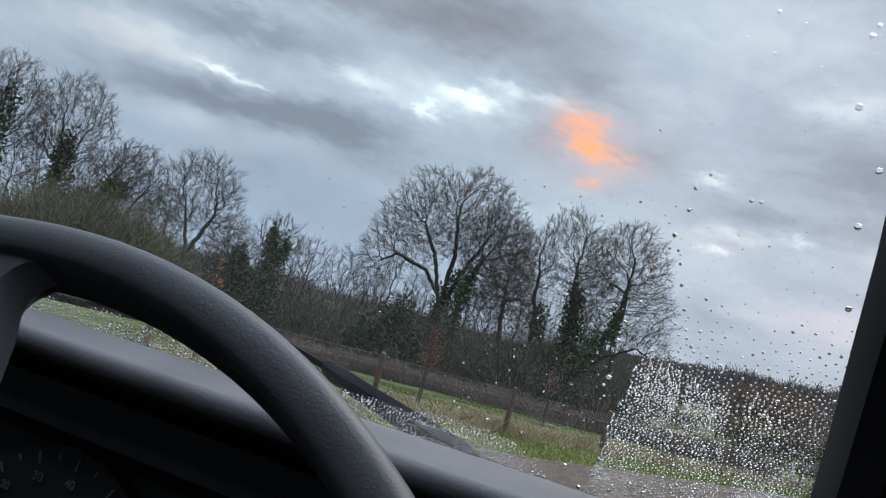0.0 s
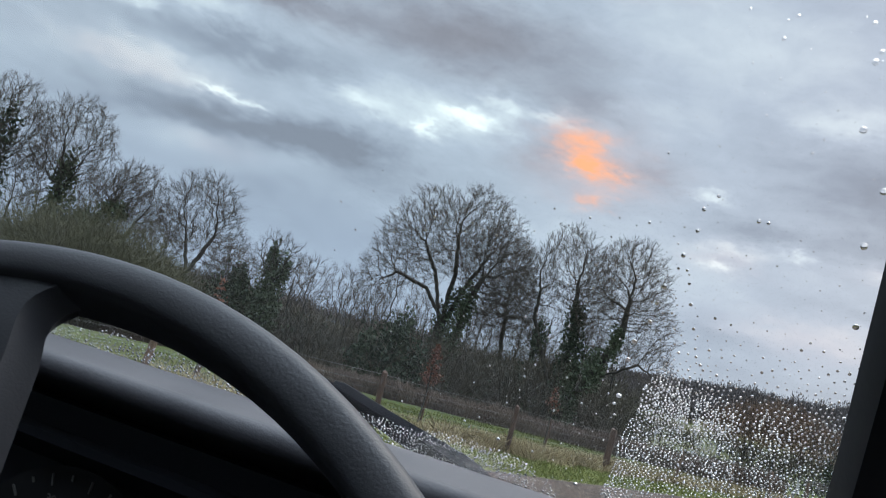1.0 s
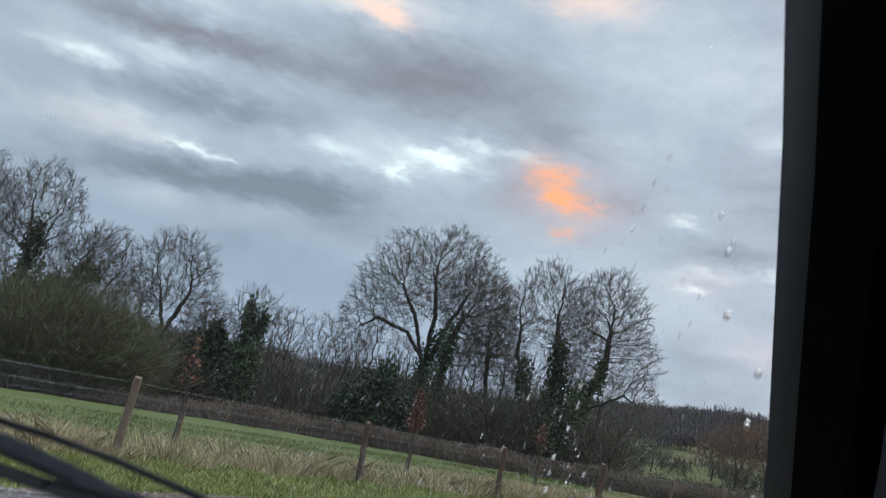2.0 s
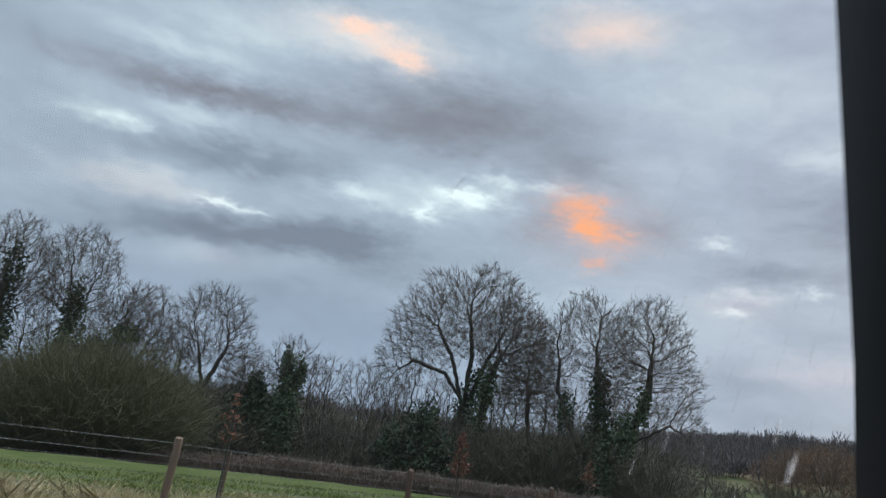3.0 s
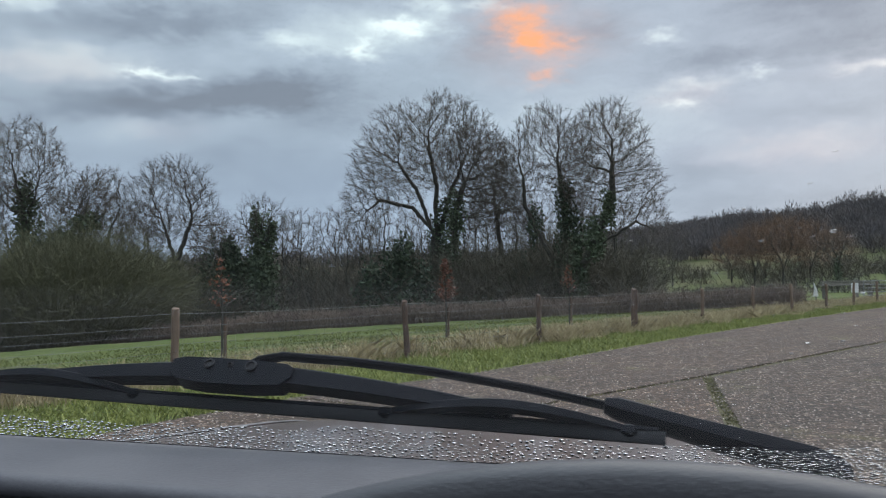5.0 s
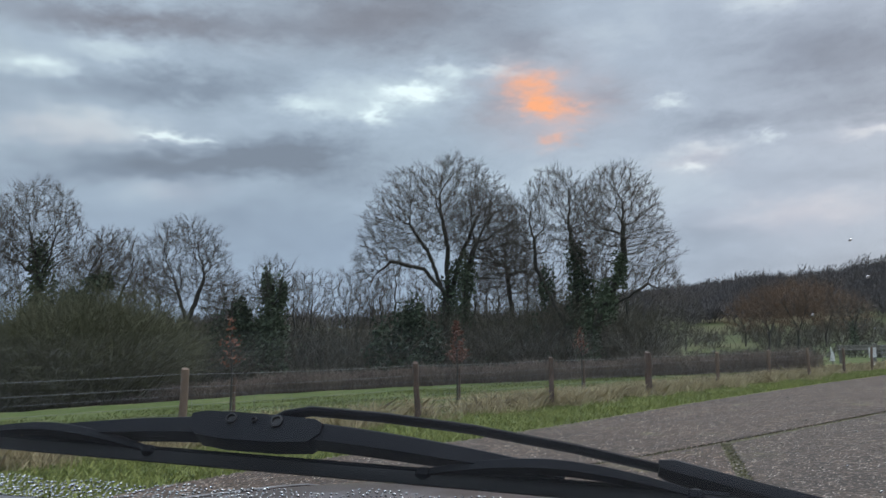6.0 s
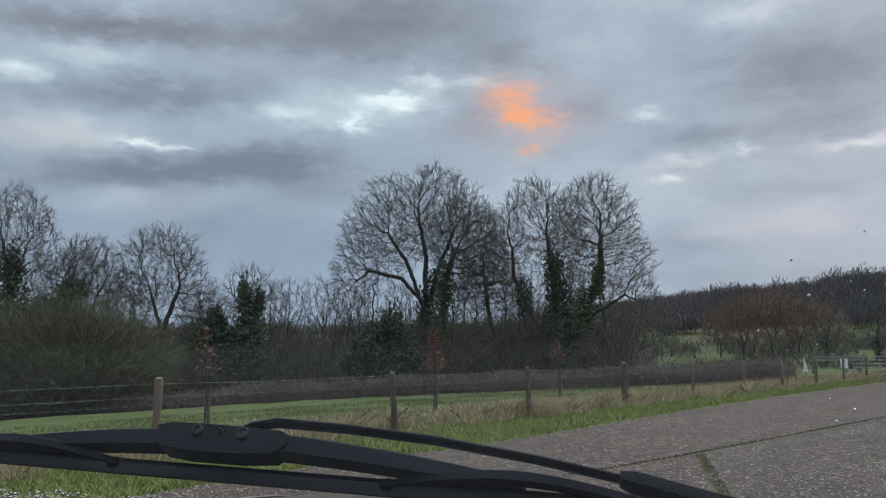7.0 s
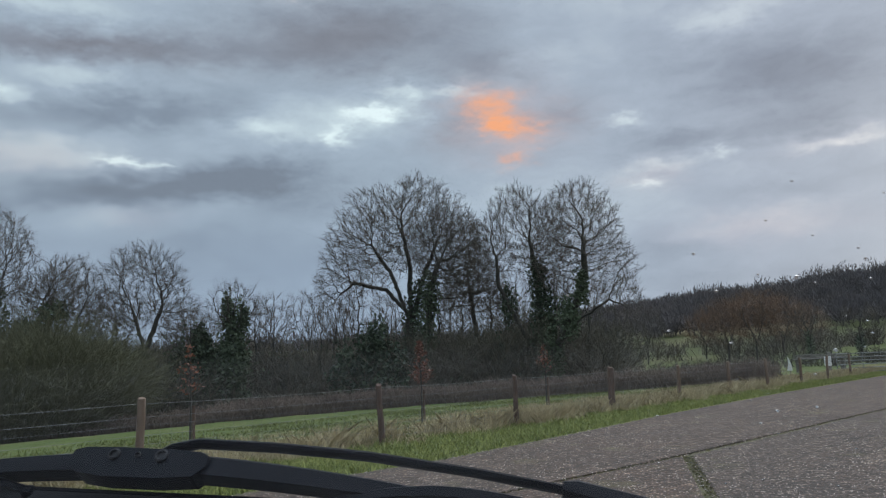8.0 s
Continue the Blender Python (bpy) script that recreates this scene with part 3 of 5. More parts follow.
def grow(base, stems, lobes, rng, count=700, step=0.55, kill=0.9, sway=0.14, rise=0.05):
    """A branching skeleton that fills the lobes (centre, radii): nodes and the parent of each."""
    nodes, parent = [], []
    for stem in stems:
        stem = np.asarray(stem, float)
        last = -1
        if nodes:
            gap = np.linalg.norm(np.array(nodes) - stem[0], axis=1)
            last = int(gap.argmin()) if gap.min() < 1.2 else -1
        for a, b in zip(stem[:-1], stem[1:]):
            steps = max(1, int(np.linalg.norm(b - a) / step))
            for s in range(steps):
                nodes.append(a + (b - a) * s / steps + rng.normal(0, 0.04, 3))
                parent.append(last)
                last = len(nodes) - 1
    nodes = [np.asarray(p) for p in nodes]
    share = np.array([np.prod(r) for _, r in lobes]) ** 0.8
    pts = []
    for (c, r), n in zip(lobes, np.maximum(20, (count * share / share.sum()).astype(int))):
        d = unit(rng.normal(size=(n, 3))) * rng.uniform(0.15, 1, (n, 1)) ** 0.45
        pts.append(np.asarray(c) + d * np.asarray(r))
    pts = np.concatenate(pts)
    arr = np.array(nodes)
    dist = np.linalg.norm(pts[:, None] - arr[None], axis=2)
    near, best = dist.argmin(1), dist.min(1)
    for _ in range(90):
        if len(pts) == 0:
            break
        who = np.unique(near)
        fresh, up = [], []
        for i in who:
            d = unit(pts[near == i] - nodes[i]).mean(0)
            d = d + rng.normal(0, sway, 3) + (0, 0, rise)
            fresh.append(nodes[i] + unit(d) * step)
            up.append(i)
        start = len(nodes)
        nodes.extend(fresh)
        parent.extend(int(i) for i in up)
        fr = np.array(fresh)
        dist = np.linalg.norm(pts[:, None] - fr[None], axis=2)
        j, dm = dist.argmin(1), dist.min(1)
        closer = dm < best
        near, best = np.where(closer, j + start, near), np.where(closer, dm, best)
        keep = best > kill
        pts, near, best = pts[keep], near[keep], best[keep]
    return np.array(nodes), np.array(parent)


def bare_tree(name, label, base, stems, lobes, seed, count=700, step=0.45, twigs=4, trunk=0.38, ivy=None, twig_mat=None, reach=0.6, kill=0.62, lift=0.45):
    """A leafless tree: limbs from the skeleton, fine twigs on its ends, and ivy where it grows."""
    rng = np.random.RandomState(seed)
    ob = new(name)
    ob.location = base
    tagged(ob, label, "tree")
    stems = [[(x, y, z + lift if z > 0 else z) for x, y, z in s] for s in stems]
    lobes = [((c[0], c[1], c[2] + lift), r) for c, r in lobes]
    nodes, parent = grow(np.zeros(3), stems, lobes, rng, count, step, kill)
    n = len(nodes)
    load = np.zeros(n)
    load[np.setdiff1d(np.arange(n), parent)] = 1
    for i in range(n - 1, -1, -1):
        if parent[i] >= 0:
            load[parent[i]] += load[i]
    rad = np.maximum(0.80 * trunk * (load / load.max()) ** 0.62, 0.009)
    idx = np.where(parent >= 0)[0]
    a, b = nodes[parent[idx]], nodes[idx]
    ra = np.minimum(rad[parent[idx]], rad[idx] * 1.5)
    thick = rad[idx] > 0.10
    limbs = []
    for sel, sides in ((thick, 8), (~thick, 4)):
        if sel.any():
            d = (b[sel] - a[sel]) * 0.06
            limbs.append(sticks(a[sel] - d, b[sel] + d, ra[sel], rad[idx][sel], sides))
    v, f = join(limbs)
    limb = arrays("trunk", v, f, 4, BARK)
    limb.parent = ob
    limb.data.shade_smooth()
    ends = np.where((rad < 0.030))[0]
    ends = ends[parent[ends] >= 0]
    o = np.repeat(nodes[ends], twigs, 0)
    d = np.repeat(unit(nodes[ends] - nodes[parent[ends]]), twigs, 0)
    out = unit(o - np.array([0, 0, float(np.mean([c[2] for c, _ in lobes])) - 2.5]) * (1, 1, 1))
    d1 = unit(d * 0.9 + out * 0.45 + rng.normal(0, 0.45, o.shape) + (0, 0, 0.12))
    l1 = reach * rng.uniform(0.4, 1.3, (len(o), 1))
    e1 = o + d1 * l1
    groups = [sticks(o, e1, np.full(len(o), 0.010), np.full(len(o), 0.006))]
    for frac in (0.45, 0.75, 1.0):
        s = o + (e1 - o) * frac
        d2 = unit(d1 + rng.normal(0, 0.58, o.shape) + out * 0.2)
        e2 = s + d2 * l1 * rng.uniform(0.35, 0.7, (len(o), 1))
        groups.append(sticks(s, e2, np.full(len(o), 0.0075), np.full(len(o), 0.0045)))
    v, f = join(groups)
    tw = arrays("crown", v, f, 4, twig_mat or TWIG)
    tw.parent = ob
    tw["label"] = "crown of fine bare twigs"
    if ivy:
        cs = []
        for c, r, num in ivy:
            p = unit(rng.normal(size=(num, 3))) * rng.uniform(0.2, 1, (num, 1)) ** 0.5
            cs.append((np.asarray(c) + p * np.asarray(r) * rng.uniform(0.7, 1.35, (num, 1)))[: int(num * 0.75)])
        v, f = leaves(np.concatenate(cs), 0.13, rng)
        iv = arrays("ivy", v, f, 4, IVY)
        iv.parent = ob
        iv["label"] = "dark evergreen ivy"
    return ob


def thicket(name, label, spots, height, seed, mat, per=26, spread=1.6, lean=0.5, kind="stuff", thin=0.02, category="scrub"):
    """A tangle of stems and twigs rooted at many spots."""
    rng = np.random.RandomState(seed)
    o = np.repeat(np.asarray(spots), per, 0)
    h = np.repeat(np.broadcast_to(np.asarray(height, float), (len(spots),)), per)[:, None]
    o = o + rng.normal(0, 1, o.shape) * (spread * 0.35, spread * 0.35, 0)
    d = unit(rng.normal(0, lean, o.shape) * (1, 1, 0) + (0, 0, 1.0))
    k1 = o + d * h * rng.uniform(0.35, 0.75, (len(o), 1))
    d2 = unit(d + rng.normal(0, 0.35, o.shape))
    k2 = k1 + d2 * h * rng.uniform(0.15, 0.4, (len(o), 1))
    one = np.ones(len(o))
    groups = [ribbons(o, k1, one * thin * 1.4, one * thin), ribbons(k1, k2, one * thin, one * thin * 0.5)]
    for f in (0.25, 0.45, 0.6, 0.72, 0.84, 0.95):
        for _ in range(2):
            s = o + (k1 - o) * f * 1.6 if f < 0.6 else k1 + (k2 - k1) * (f - 0.5) * 2
            e = s + unit(d * 0.8 + rng.normal(0, 0.7, o.shape)) * h * rng.uniform(0.06, 0.22, (len(o), 1))
            groups.append(ribbons(s, e, one * thin * 0.6, one * thin * 0.3, len(groups)))
    v, f = join(groups)
    ob = arrays(name, v, f, 4, mat)
    return tagged(ob, label, category, kind=kind)


def lobe(az, dx, z, rx, rz, ry=None):
    """An ellipsoid beside a trunk: dx metres to the right as seen from the road, z up."""
    c = across(az) * dx
    return ((c[0], c[1], z), (rx, ry or rx, rz))


def stem(az, *pts):
    return [tuple(across(az) * dx + np.array([-math.sin(radians(az)), math.cos(radians(az)), 0]) * dy + (0, 0, z)) for dx, dy, z in pts]


BARE = "tall bare winter tree with spreading limbs behind the hedge"
# the large oak in the middle
A = 18.4
bare_tree("oak_tree", "large bare oak with a broad domed winter crown", place(A, 60), [
    stem(A, (0, 0, -0.5), (0.05, 0, 3), (-0.1, 0, 7.5)), stem(A, (-0.1, 0, 7.2), (-1.8, 0.3, 9.2), (-4.4, 0.4, 9.8), (-6.0, 0.3, 8.6)),
    stem(A, (0, 0, 6.4), (-1.2, -0.4, 10.0), (-3.0, -0.6, 13.0)), stem(A, (0, 0, 6.0), (1.1, 0.3, 10), (2.6, 0.2, 13.6)), stem(A, (0, 0, 7.3), (0.1, 0.6, 11), (-0.5, 0.2, 14.5))],
    [lobe(A, -2.6, 13.2, 3.5, 4.3), lobe(A, 0.9, 14.4, 3.6, 4.0), lobe(A, -5.2, 9.4, 2.4, 2.2), lobe(A, 3.2, 12.2, 2.4, 4.6), lobe(A, -4.6, 12.0, 2.4, 2.6)],
    11, 3600, 0.34, 3, 0.50, kill=0.40, reach=0.55, lift=0.0, ivy=
    [((0.0, 0, 4.0), (0.8, 0.8, 4.2), 2600), ((0.6, 0.2, 8.2), (0.6, 0.6, 2.0), 700)])
A = 17.4
bare_tree("ash_tree", "bare ash with an ivy-covered trunk", place(A, 58), [stem(A, (0, 0, -0.5), (0.2, 0, 4), (0.5, 0, 8.2), (1.4, 0, 11))],
    [lobe(A, 1.2, 11.5, 2.4, 3.6), lobe(A, 3.3, 10.4, 2.3, 3.9)], 12, 1500, 0.34, 3, 0.32,
    [((0.1, 0, 3.4), (0.85, 0.85, 3.8), 3000), ((0.6, 0, 7.8), (0.7, 0.7, 2.2), 1100)], kill=0.40, reach=0.55, lift=0.0)
A = 13.6
bare_tree("slender_tree", "slender bare tree crowded among larger ones", place(A, 63), [stem(A, (0, 0, -0.5), (0.1, 0, 5), (-0.3, 0, 9))],
    [lobe(A, -0.4, 10.5, 2.3, 4.6), lobe(A, 1.4, 8.2, 1.6, 3)], 13, 1300, 0.34, 3, 0.24, kill=0.42, reach=0.55)
A = 9.4
bare_tree("leaning_tree", "bare twin-stemmed tree with ivy on its trunks", place(A, 57), [
    stem(A, (0.8, 0, -0.5), (0.2, 0, 3), (-1.2, 0, 5.8), (-2.2, 0, 8.0), (-2.4, 0, 11)), stem(A, (0.9, 0, -0.5), (1.0, 0, 4), (0.6, 0.2, 9), (0.2, 0.2, 12))],
    [lobe(A, -0.6, 12.0, 2.6, 3.6), lobe(A, -3.2, 9.8, 1.7, 3.0), lobe(A, 1.4, 10.8, 1.8, 3.6)], 14, 2300, 0.34, 3, 0.34,
    [((1.0, 0, 5.2), (1.0, 1.0, 3.6), 3400), ((0.6, 0, 2.2), (0.9, 0.9, 2.6), 1800), ((-1.6, 0, 6.4), (0.6, 0.6, 1.6), 700), ((0.7, 0, 8.6), (0.7, 0.7, 1.6), 800)], kill=0.40, reach=0.55, lift=0.0)
A = 8.3
bare_tree("spreading_tree", "bare spreading tree with drooping outer boughs", place(A, 55), [
    stem(A, (0, 0, -0.5), (0.3, 0, 2.6), (1.9, 0, 5.4), (3.0, 0, 8.0), (3.1, 0, 11)), stem(A, (0.9, 0, 3.4), (2.6, 0, 5.2), (4.6, 0, 6.4), (6.0, 0, 5.6))],
    [lobe(A, 2.7, 11.6, 3.0, 3.4), lobe(A, 4.6, 8.6, 2.2, 2.8), lobe(A, 5.4, 6.4, 1.5, 2.0), lobe(A, 0.8, 9.4, 1.6, 2.8)], 15, 2600, 0.34, 3, 0.36,
    [((0.3, 0, 2.2), (0.9, 0.9, 2.8), 2400), ((1.7, 0, 5.2), (0.8, 0.8, 1.7), 1200), ((2.7, 0, 7.4), (0.6, 0.6, 1.4), 700)], kill=0.40, reach=0.55, lift=0.0)
# the left hand group
A = 37.3
bare_tree("round_tree", "bare round-headed tree forking low", place(A, 58), [
    stem(A, (0, 0, -0.5), (0, 0, 5.6), (-0.9, 0, 8.4)), stem(A, (0, 0, 5.4), (0.7, 0, 7.6), (1.2, 0, 9))],
    [lobe(A, -0.2, 9.8, 3.1, 3.2), lobe(A, 2.2, 7.6, 1.8, 2.0)], 16, 1900, 0.36, 3, 0.29, lift=0.8, kill=0.42, reach=0.55)
A = 42.4
bare_tree("hedgerow_tree", "dense bare hedgerow tree with many upright limbs", place(A, 58), [stem(A, (0, 0, -0.5), (0.2, 0, 3), (0.3, 0, 6)), stem(A, (0, 0, 1), (-1.2, 0, 4), (-1.6, 0, 7))],
    [lobe(A, 0.2, 8.4, 2.3, 3.2), lobe(A, -1.7, 7.6, 1.5, 2.4)], 17, 1800, 0.36, 3, 0.29, lift=1.5, kill=0.42, reach=0.55)
A = 46.6
bare_tree("ivy_tree", "tall bare tree with ivy climbing its limbs", place(A, 58), [
    stem(A, (0, 0, -0.5), (0, 0, 5), (-0.4, 0, 10)), stem(A, (0, 0, 4.6), (1.8, 0.4, 7.0), (3.6, 0.4, 9.2))],
    [lobe(A, -0.3, 12.2, 2.9, 3.4), lobe(A, 3.8, 10.0, 1.6, 2.0)], 18, 1800, 0.36, 3, 0.3, kill=0.42, reach=0.55, lift=0.3, ivy=
    [((0.0, 0, 5.0), (1.3, 1.2, 5.0), 5200), ((-0.3, 0, 10.2), (0.7, 0.7, 2.0), 1100), ((2.0, 1.2, 7.6), (1.2, 1.2, 0.9), 1500), ((1.0, 0.5, 5.2), (2.4, 1.8, 2.6), 5200), ((3.2, 1.8, 9.0), (1.0, 1.0, 0.7), 900)])
A = 51.0
bare_tree("ivy_tree", "tall bare tree thick with ivy to its top", place(A, 58), [stem(A, (0, 0, -0.5), (0.2, 0, 6), (0, 0, 11))],
    [lobe(A, 0, 13.4, 2.8, 3.6), lobe(A, -2.4, 10, 2.2, 3)], 19, 1700, 0.36, 3, 0.32, kill=0.42, reach=0.55, lift=-1.2, ivy=
    [((0.1, 0, 6.2), (1.1, 1.1, 5.4), 3600), ((0.0, 0, 12.0), (0.8, 0.8, 2.0), 900)])
A = 57.5
bare_tree("hedgerow_tree", "bare hedgerow tree with many upright limbs", place(A, 60), [stem(A, (0, 0, -0.5), (0.2, 0, 5), (0.3, 0, 9))],
    [lobe(A, 0.2, 11, 3.2, 4.2)], 20, 800, 0.42, 4, 0.3, lift=-0.5)
A = 31.3
bare_tree("ivy_tree", "short tree almost hidden under dark ivy", place(A, 56), [stem(A, (0, 0, -0.5), (0, 0, 4.5), (0, 0, 6.5))],
    [lobe(A, 0, 7.4, 2.0, 1.8)], 21, 900, 0.36, 3, 0.22, lift=1.5, ivy=
    [((0, 0, 4.6), (1.05, 1.05, 4.6), 6000), ((-0.55, 0, 8.6), (0.4, 0.4, 1.3), 700), ((0.75, 0, 8.2), (0.45, 0.45, 1.0), 600), ((-2.6, 0, 3.0), (1.5, 1.2, 3.0), 3200)])
DEEP_ROW = [(28.6, 68, 7.6, 1.9), (26.0, 70, 8.0, 2.0), (24.2, 68, 7.4, 1.5), (22.4, 66, 9.0, 0.9), (20.6, 72, 8.0, 1.6), (34.0, 70, 7.2, 1.8), (40.0, 70, 7.4, 2.2), (15.4, 72, 8.0, 2.0), (11.4, 74, 8.0, 2.0), (6.6, 70, 7.0, 1.6), (44.4, 66, 9.0, 2.2), (47.8, 66, 9.4, 2.4), (49.4, 64, 9.0, 2.2), (39.2, 66, 7.6, 1.8)]
EDGE_ROW = [(35.2, 64, 6.6, 1.6), (29.8, 64, 7.0, 1.6), (53.8, 62, 9.5, 2.4), (41.4, 63, 8.4, 1.8), (19.6, 66, 7.0, 1.8), (16.4, 64, 6.4, 1.6), (14.6, 67, 7.4, 1.8), (12.4, 64, 6.6, 1.6), (10.4, 66, 7.0, 1.7), (7.6, 62, 6.2, 1.5), (5.2, 64, 5.6, 1.5), (23.4, 62, 5.8, 1.4), (25.2, 62, 5.6, 1.5), (33.0, 60, 5.4, 1.4)]
for i, (a, dist, h, w) in enumerate(DEEP_ROW + EDGE_ROW):
    bare_tree("young_tree", "young bare tree in the wood's edge", place(a, dist), [stem(a, (0, 0, -0.5), (0.1, 0, h * 0.55))],
              [lobe(a, 0, h * 0.72, w, h * 0.32)], 40 + i, 420, 0.42, 4, 0.12, lift=3.2)

# scrub under the trees


def strip(a0, a1, d0, d1, n, seed):
    r = np.random.RandomState(seed)
    return np.array([place(a, d) for a, d in zip(r.uniform(a0, a1, n), r.uniform(d0, d1, n))])


def uneven(spots, low, high, seed):
    """Heights that rise and fall along the wood's edge."""
    r = np.random.RandomState(seed)
    a = np.arctan2(spots[:, 1], spots[:, 0])
    w = 0.5 + 0.28 * np.sin(a * 31 + seed) + 0.22 * np.sin(a * 73 + 2 * seed)
    return low + (high - low) * np.clip(w + r.normal(0, 0.14, len(a)), 0, 1)


S = strip(3.5, 64, 55, 70, 620, 1)
thicket("undergrowth", "dense leafless undergrowth along the wood's edge", S, uneven(S, 2.8, 7.0, 2), 2, BRUSH, 24, 1.2, 0.75, thin=0.015)
S = strip(4, 66, 70, 95, 460, 8)
thicket("undergrowth", "dense leafless undergrowth deeper in the wood", S, uneven(S, 5.0, 9.4, 5), 4, BRUSH, 18, 2.0, 0.6, thin=0.04)
S = strip(40.6, 47.4, 47, 51, 70, 5)
mid = 1 - np.abs(np.degrees(np.arctan2(-S[:, 0], S[:, 1])) - 43.8) / 4.4
thicket("willow_scrub", "broad dome of olive-brown willow scrub", S, 3.6 + 4.6 * np.clip(mid, 0, 1) ** 0.6, 6, WILLOW, 100, 0.9, 0.62, thin=0.011)
S = strip(48, 62, 46, 52, 70, 15)
thicket("willow_scrub", "low olive-brown scrub before the trees", S, uneven(S, 2.6, 5.2, 3), 7, WILLOW, 50, 0.9, 0.8, thin=0.012)


S = strip(7.0, 21.0, 55, 63, 46, 61)
thicket("understorey", "thin brown saplings crowded between the trunks", S, uneven(S, 3.5, 8.0, 4), 62, BRUSH, 16, 1.4, 0.35, thin=0.012)
S = strip(22.0, 40.0, 56, 64, 70, 63)
thicket("understorey", "thin brown saplings along the wood", S, uneven(S, 4.0, 7.5, 7), 64, BRUSH, 18, 1.4, 0.35, thin=0.012)


def ivy_cover():
    """Patches of ivy and bramble low in the wood's edge."""
    r = np.random.RandomState(44)
    c = strip(3.5, 64, 54, 68, 130, 45)
    n = 190
    p = np.repeat(c, n, 0) + r.normal(0, 1, (len(c) * n, 3)) * (0.9, 0.9, 0)
    p[:, 2] += np.abs(r.normal(0, 1, len(p))) * np.repeat(r.uniform(0.6, 2.4, len(c)), n)
    v, f = leaves(p, 0.11, r)
    tagged(arrays("ivy_cover", v, f, 4, IVY), "dark ivy and bramble low among the trees", "ivy", kind="stuff")


ivy_cover()


def evergreen(name, label, az, dist, blobs, seed, n=2600):
    r = np.random.RandomState(seed)
    ob = new(name)
    ob.location = place(az, dist)
    cs = []
    for dx, z, rx, rz in blobs:
        p = unit(r.normal(size=(n, 3))) * r.uniform(0.35, 1, (n, 1)) ** 0.4 * (rx, rx, rz) * r.uniform(0.75, 1.15, (n, 1))
        way = unit(p)
        lump = sum(np.sin(way @ r.normal(0, q, 3) + r.uniform(0, 6)) for q in (3.0, 4.5, 6.0, 8.0, 11.0))
        cs.append((p * (1 + 0.15 * lump[:, None]) + across(az) * dx + (0, 0, z))[: int(n * 0.8)])
    v, f = leaves(np.concatenate(cs), 0.15, r)
    c = arrays("crown", v, f, 4, IVY)
    c.parent = ob
    m = Mesh()
    m.tube([(0, 0, -0.3), (0, 0, 1.6), (0.1, 0, 3.6)], [0.16, 0.12, 0.06], 8)
    part("trunk", m, BARK, ob)
    return tagged(ob, label, "bush")


evergreen("holly_bush", "dark green evergreen holly under bare trees", 21.4, 55, [(-1.4, 2.0, 1.5, 2.2), (1.3, 2.0, 1.5, 2.4), (0.3, 3.6, 1.2, 2.6)], 30, 3600)
evergreen("holly_bush", "dark green evergreen bush beside an ivy trunk", 12.0, 57, [(0, 1.9, 0.9, 2.2)], 31, 1800)
evergreen("holly_bush", "dark green evergreen bush in the wood's edge", 34.6, 58, [(-0.2, 3.0, 1.4, 3.4), (1.9, 3.2, 1.4, 3.6), (1.0, 6.0, 0.8, 2.0)], 32, 4200)

# trimmed hedge
HEDGE_LINE = np.array([(-54.0, 19.0), (-35.1, 32.7), (-17.0, 44.6), (-6.8, 46.0), (6.2, 47.2)])


def hedge():
    n = 1000
    r = np.random.RandomState(9)
    t = np.sort(r.uniform(0, 1, n))
    xy = np.stack([np.interp(t, [0, 0.35, 0.66, 0.80, 1], HEDGE_LINE[:, i]) for i in (0, 1)], 1) + r.normal(0, 0.25, (n, 2))
    z = ground_z(xy[:, 0], xy[:, 1])
    return thicket("hedge", "low clipped leafless hawthorn hedge, brown", np.c_[xy, z - 0.05], np.interp(t, [0, 0.35, 0.66, 1], [1.15, 1.22, 1.2, 1.3]) * r.uniform(0.9, 1.08, n) * (1 + 0.07 * np.sin(t * 60) + 0.05 * np.sin(t * 143)), 10, HEDGE, 24, 0.8, 0.45, thin=0.008, category="hedge")


hedge()


# ---- far hillside ----
def far_woods():
    """Leafless crowns on the distant slope, each a dome of boughs, in one mesh."""
    r = np.random.RandomState(12)
    groups = []
    for (a0, a1, d0, d1, h0, h1), num, per in (((-24, 6, 300, 430, 4, 11), 1000, 150), ((-24, 48, 430, 620, 4, 15), 900, 120), ((-24, 7, 225, 300, 5, 9), 480, 150)):
        spots = np.array([place(a, d) for a, d in zip(r.uniform(a0, a1, num), r.uniform(d0, d1, num))])
        h = np.repeat(r.uniform(h0, h1, num), per)[:, None]
        o = np.repeat(spots, per, 0)
        p = unit(r.normal(0, 1, o.shape)) * r.uniform(0.2, 1, (len(o), 1)) ** 0.5
        p[:, 2] = np.abs(p[:, 2])
        e = o + (0, 0, 1) * h * 0.26 + p * h * (0.48, 0.48, 0.66) + r.normal(0, 0.3, o.shape)
        s = e - unit(p * (1, 1, 0.6) + (0, 0, 0.8)) * h * r.uniform(0.06, 0.19, (len(o), 1))
        w = np.mean([h0, h1]) * 0.0155 * r.uniform(0.5, 1.4, len(s))
        groups.append(ribbons(s, e, w, w * 0.45, num))
        t = spots + (0, 0, 1) * (h[::per] * 0.55)
        groups.append(sticks(spots, t, np.full(num, 0.16), np.full(num, 0.10)))
    v, f = join(groups)
    return tagged(arrays("far_woods", v, f, 4, HAZED_WOODS), "leafless woodland on a distant hillside", "woods", kind="stuff")


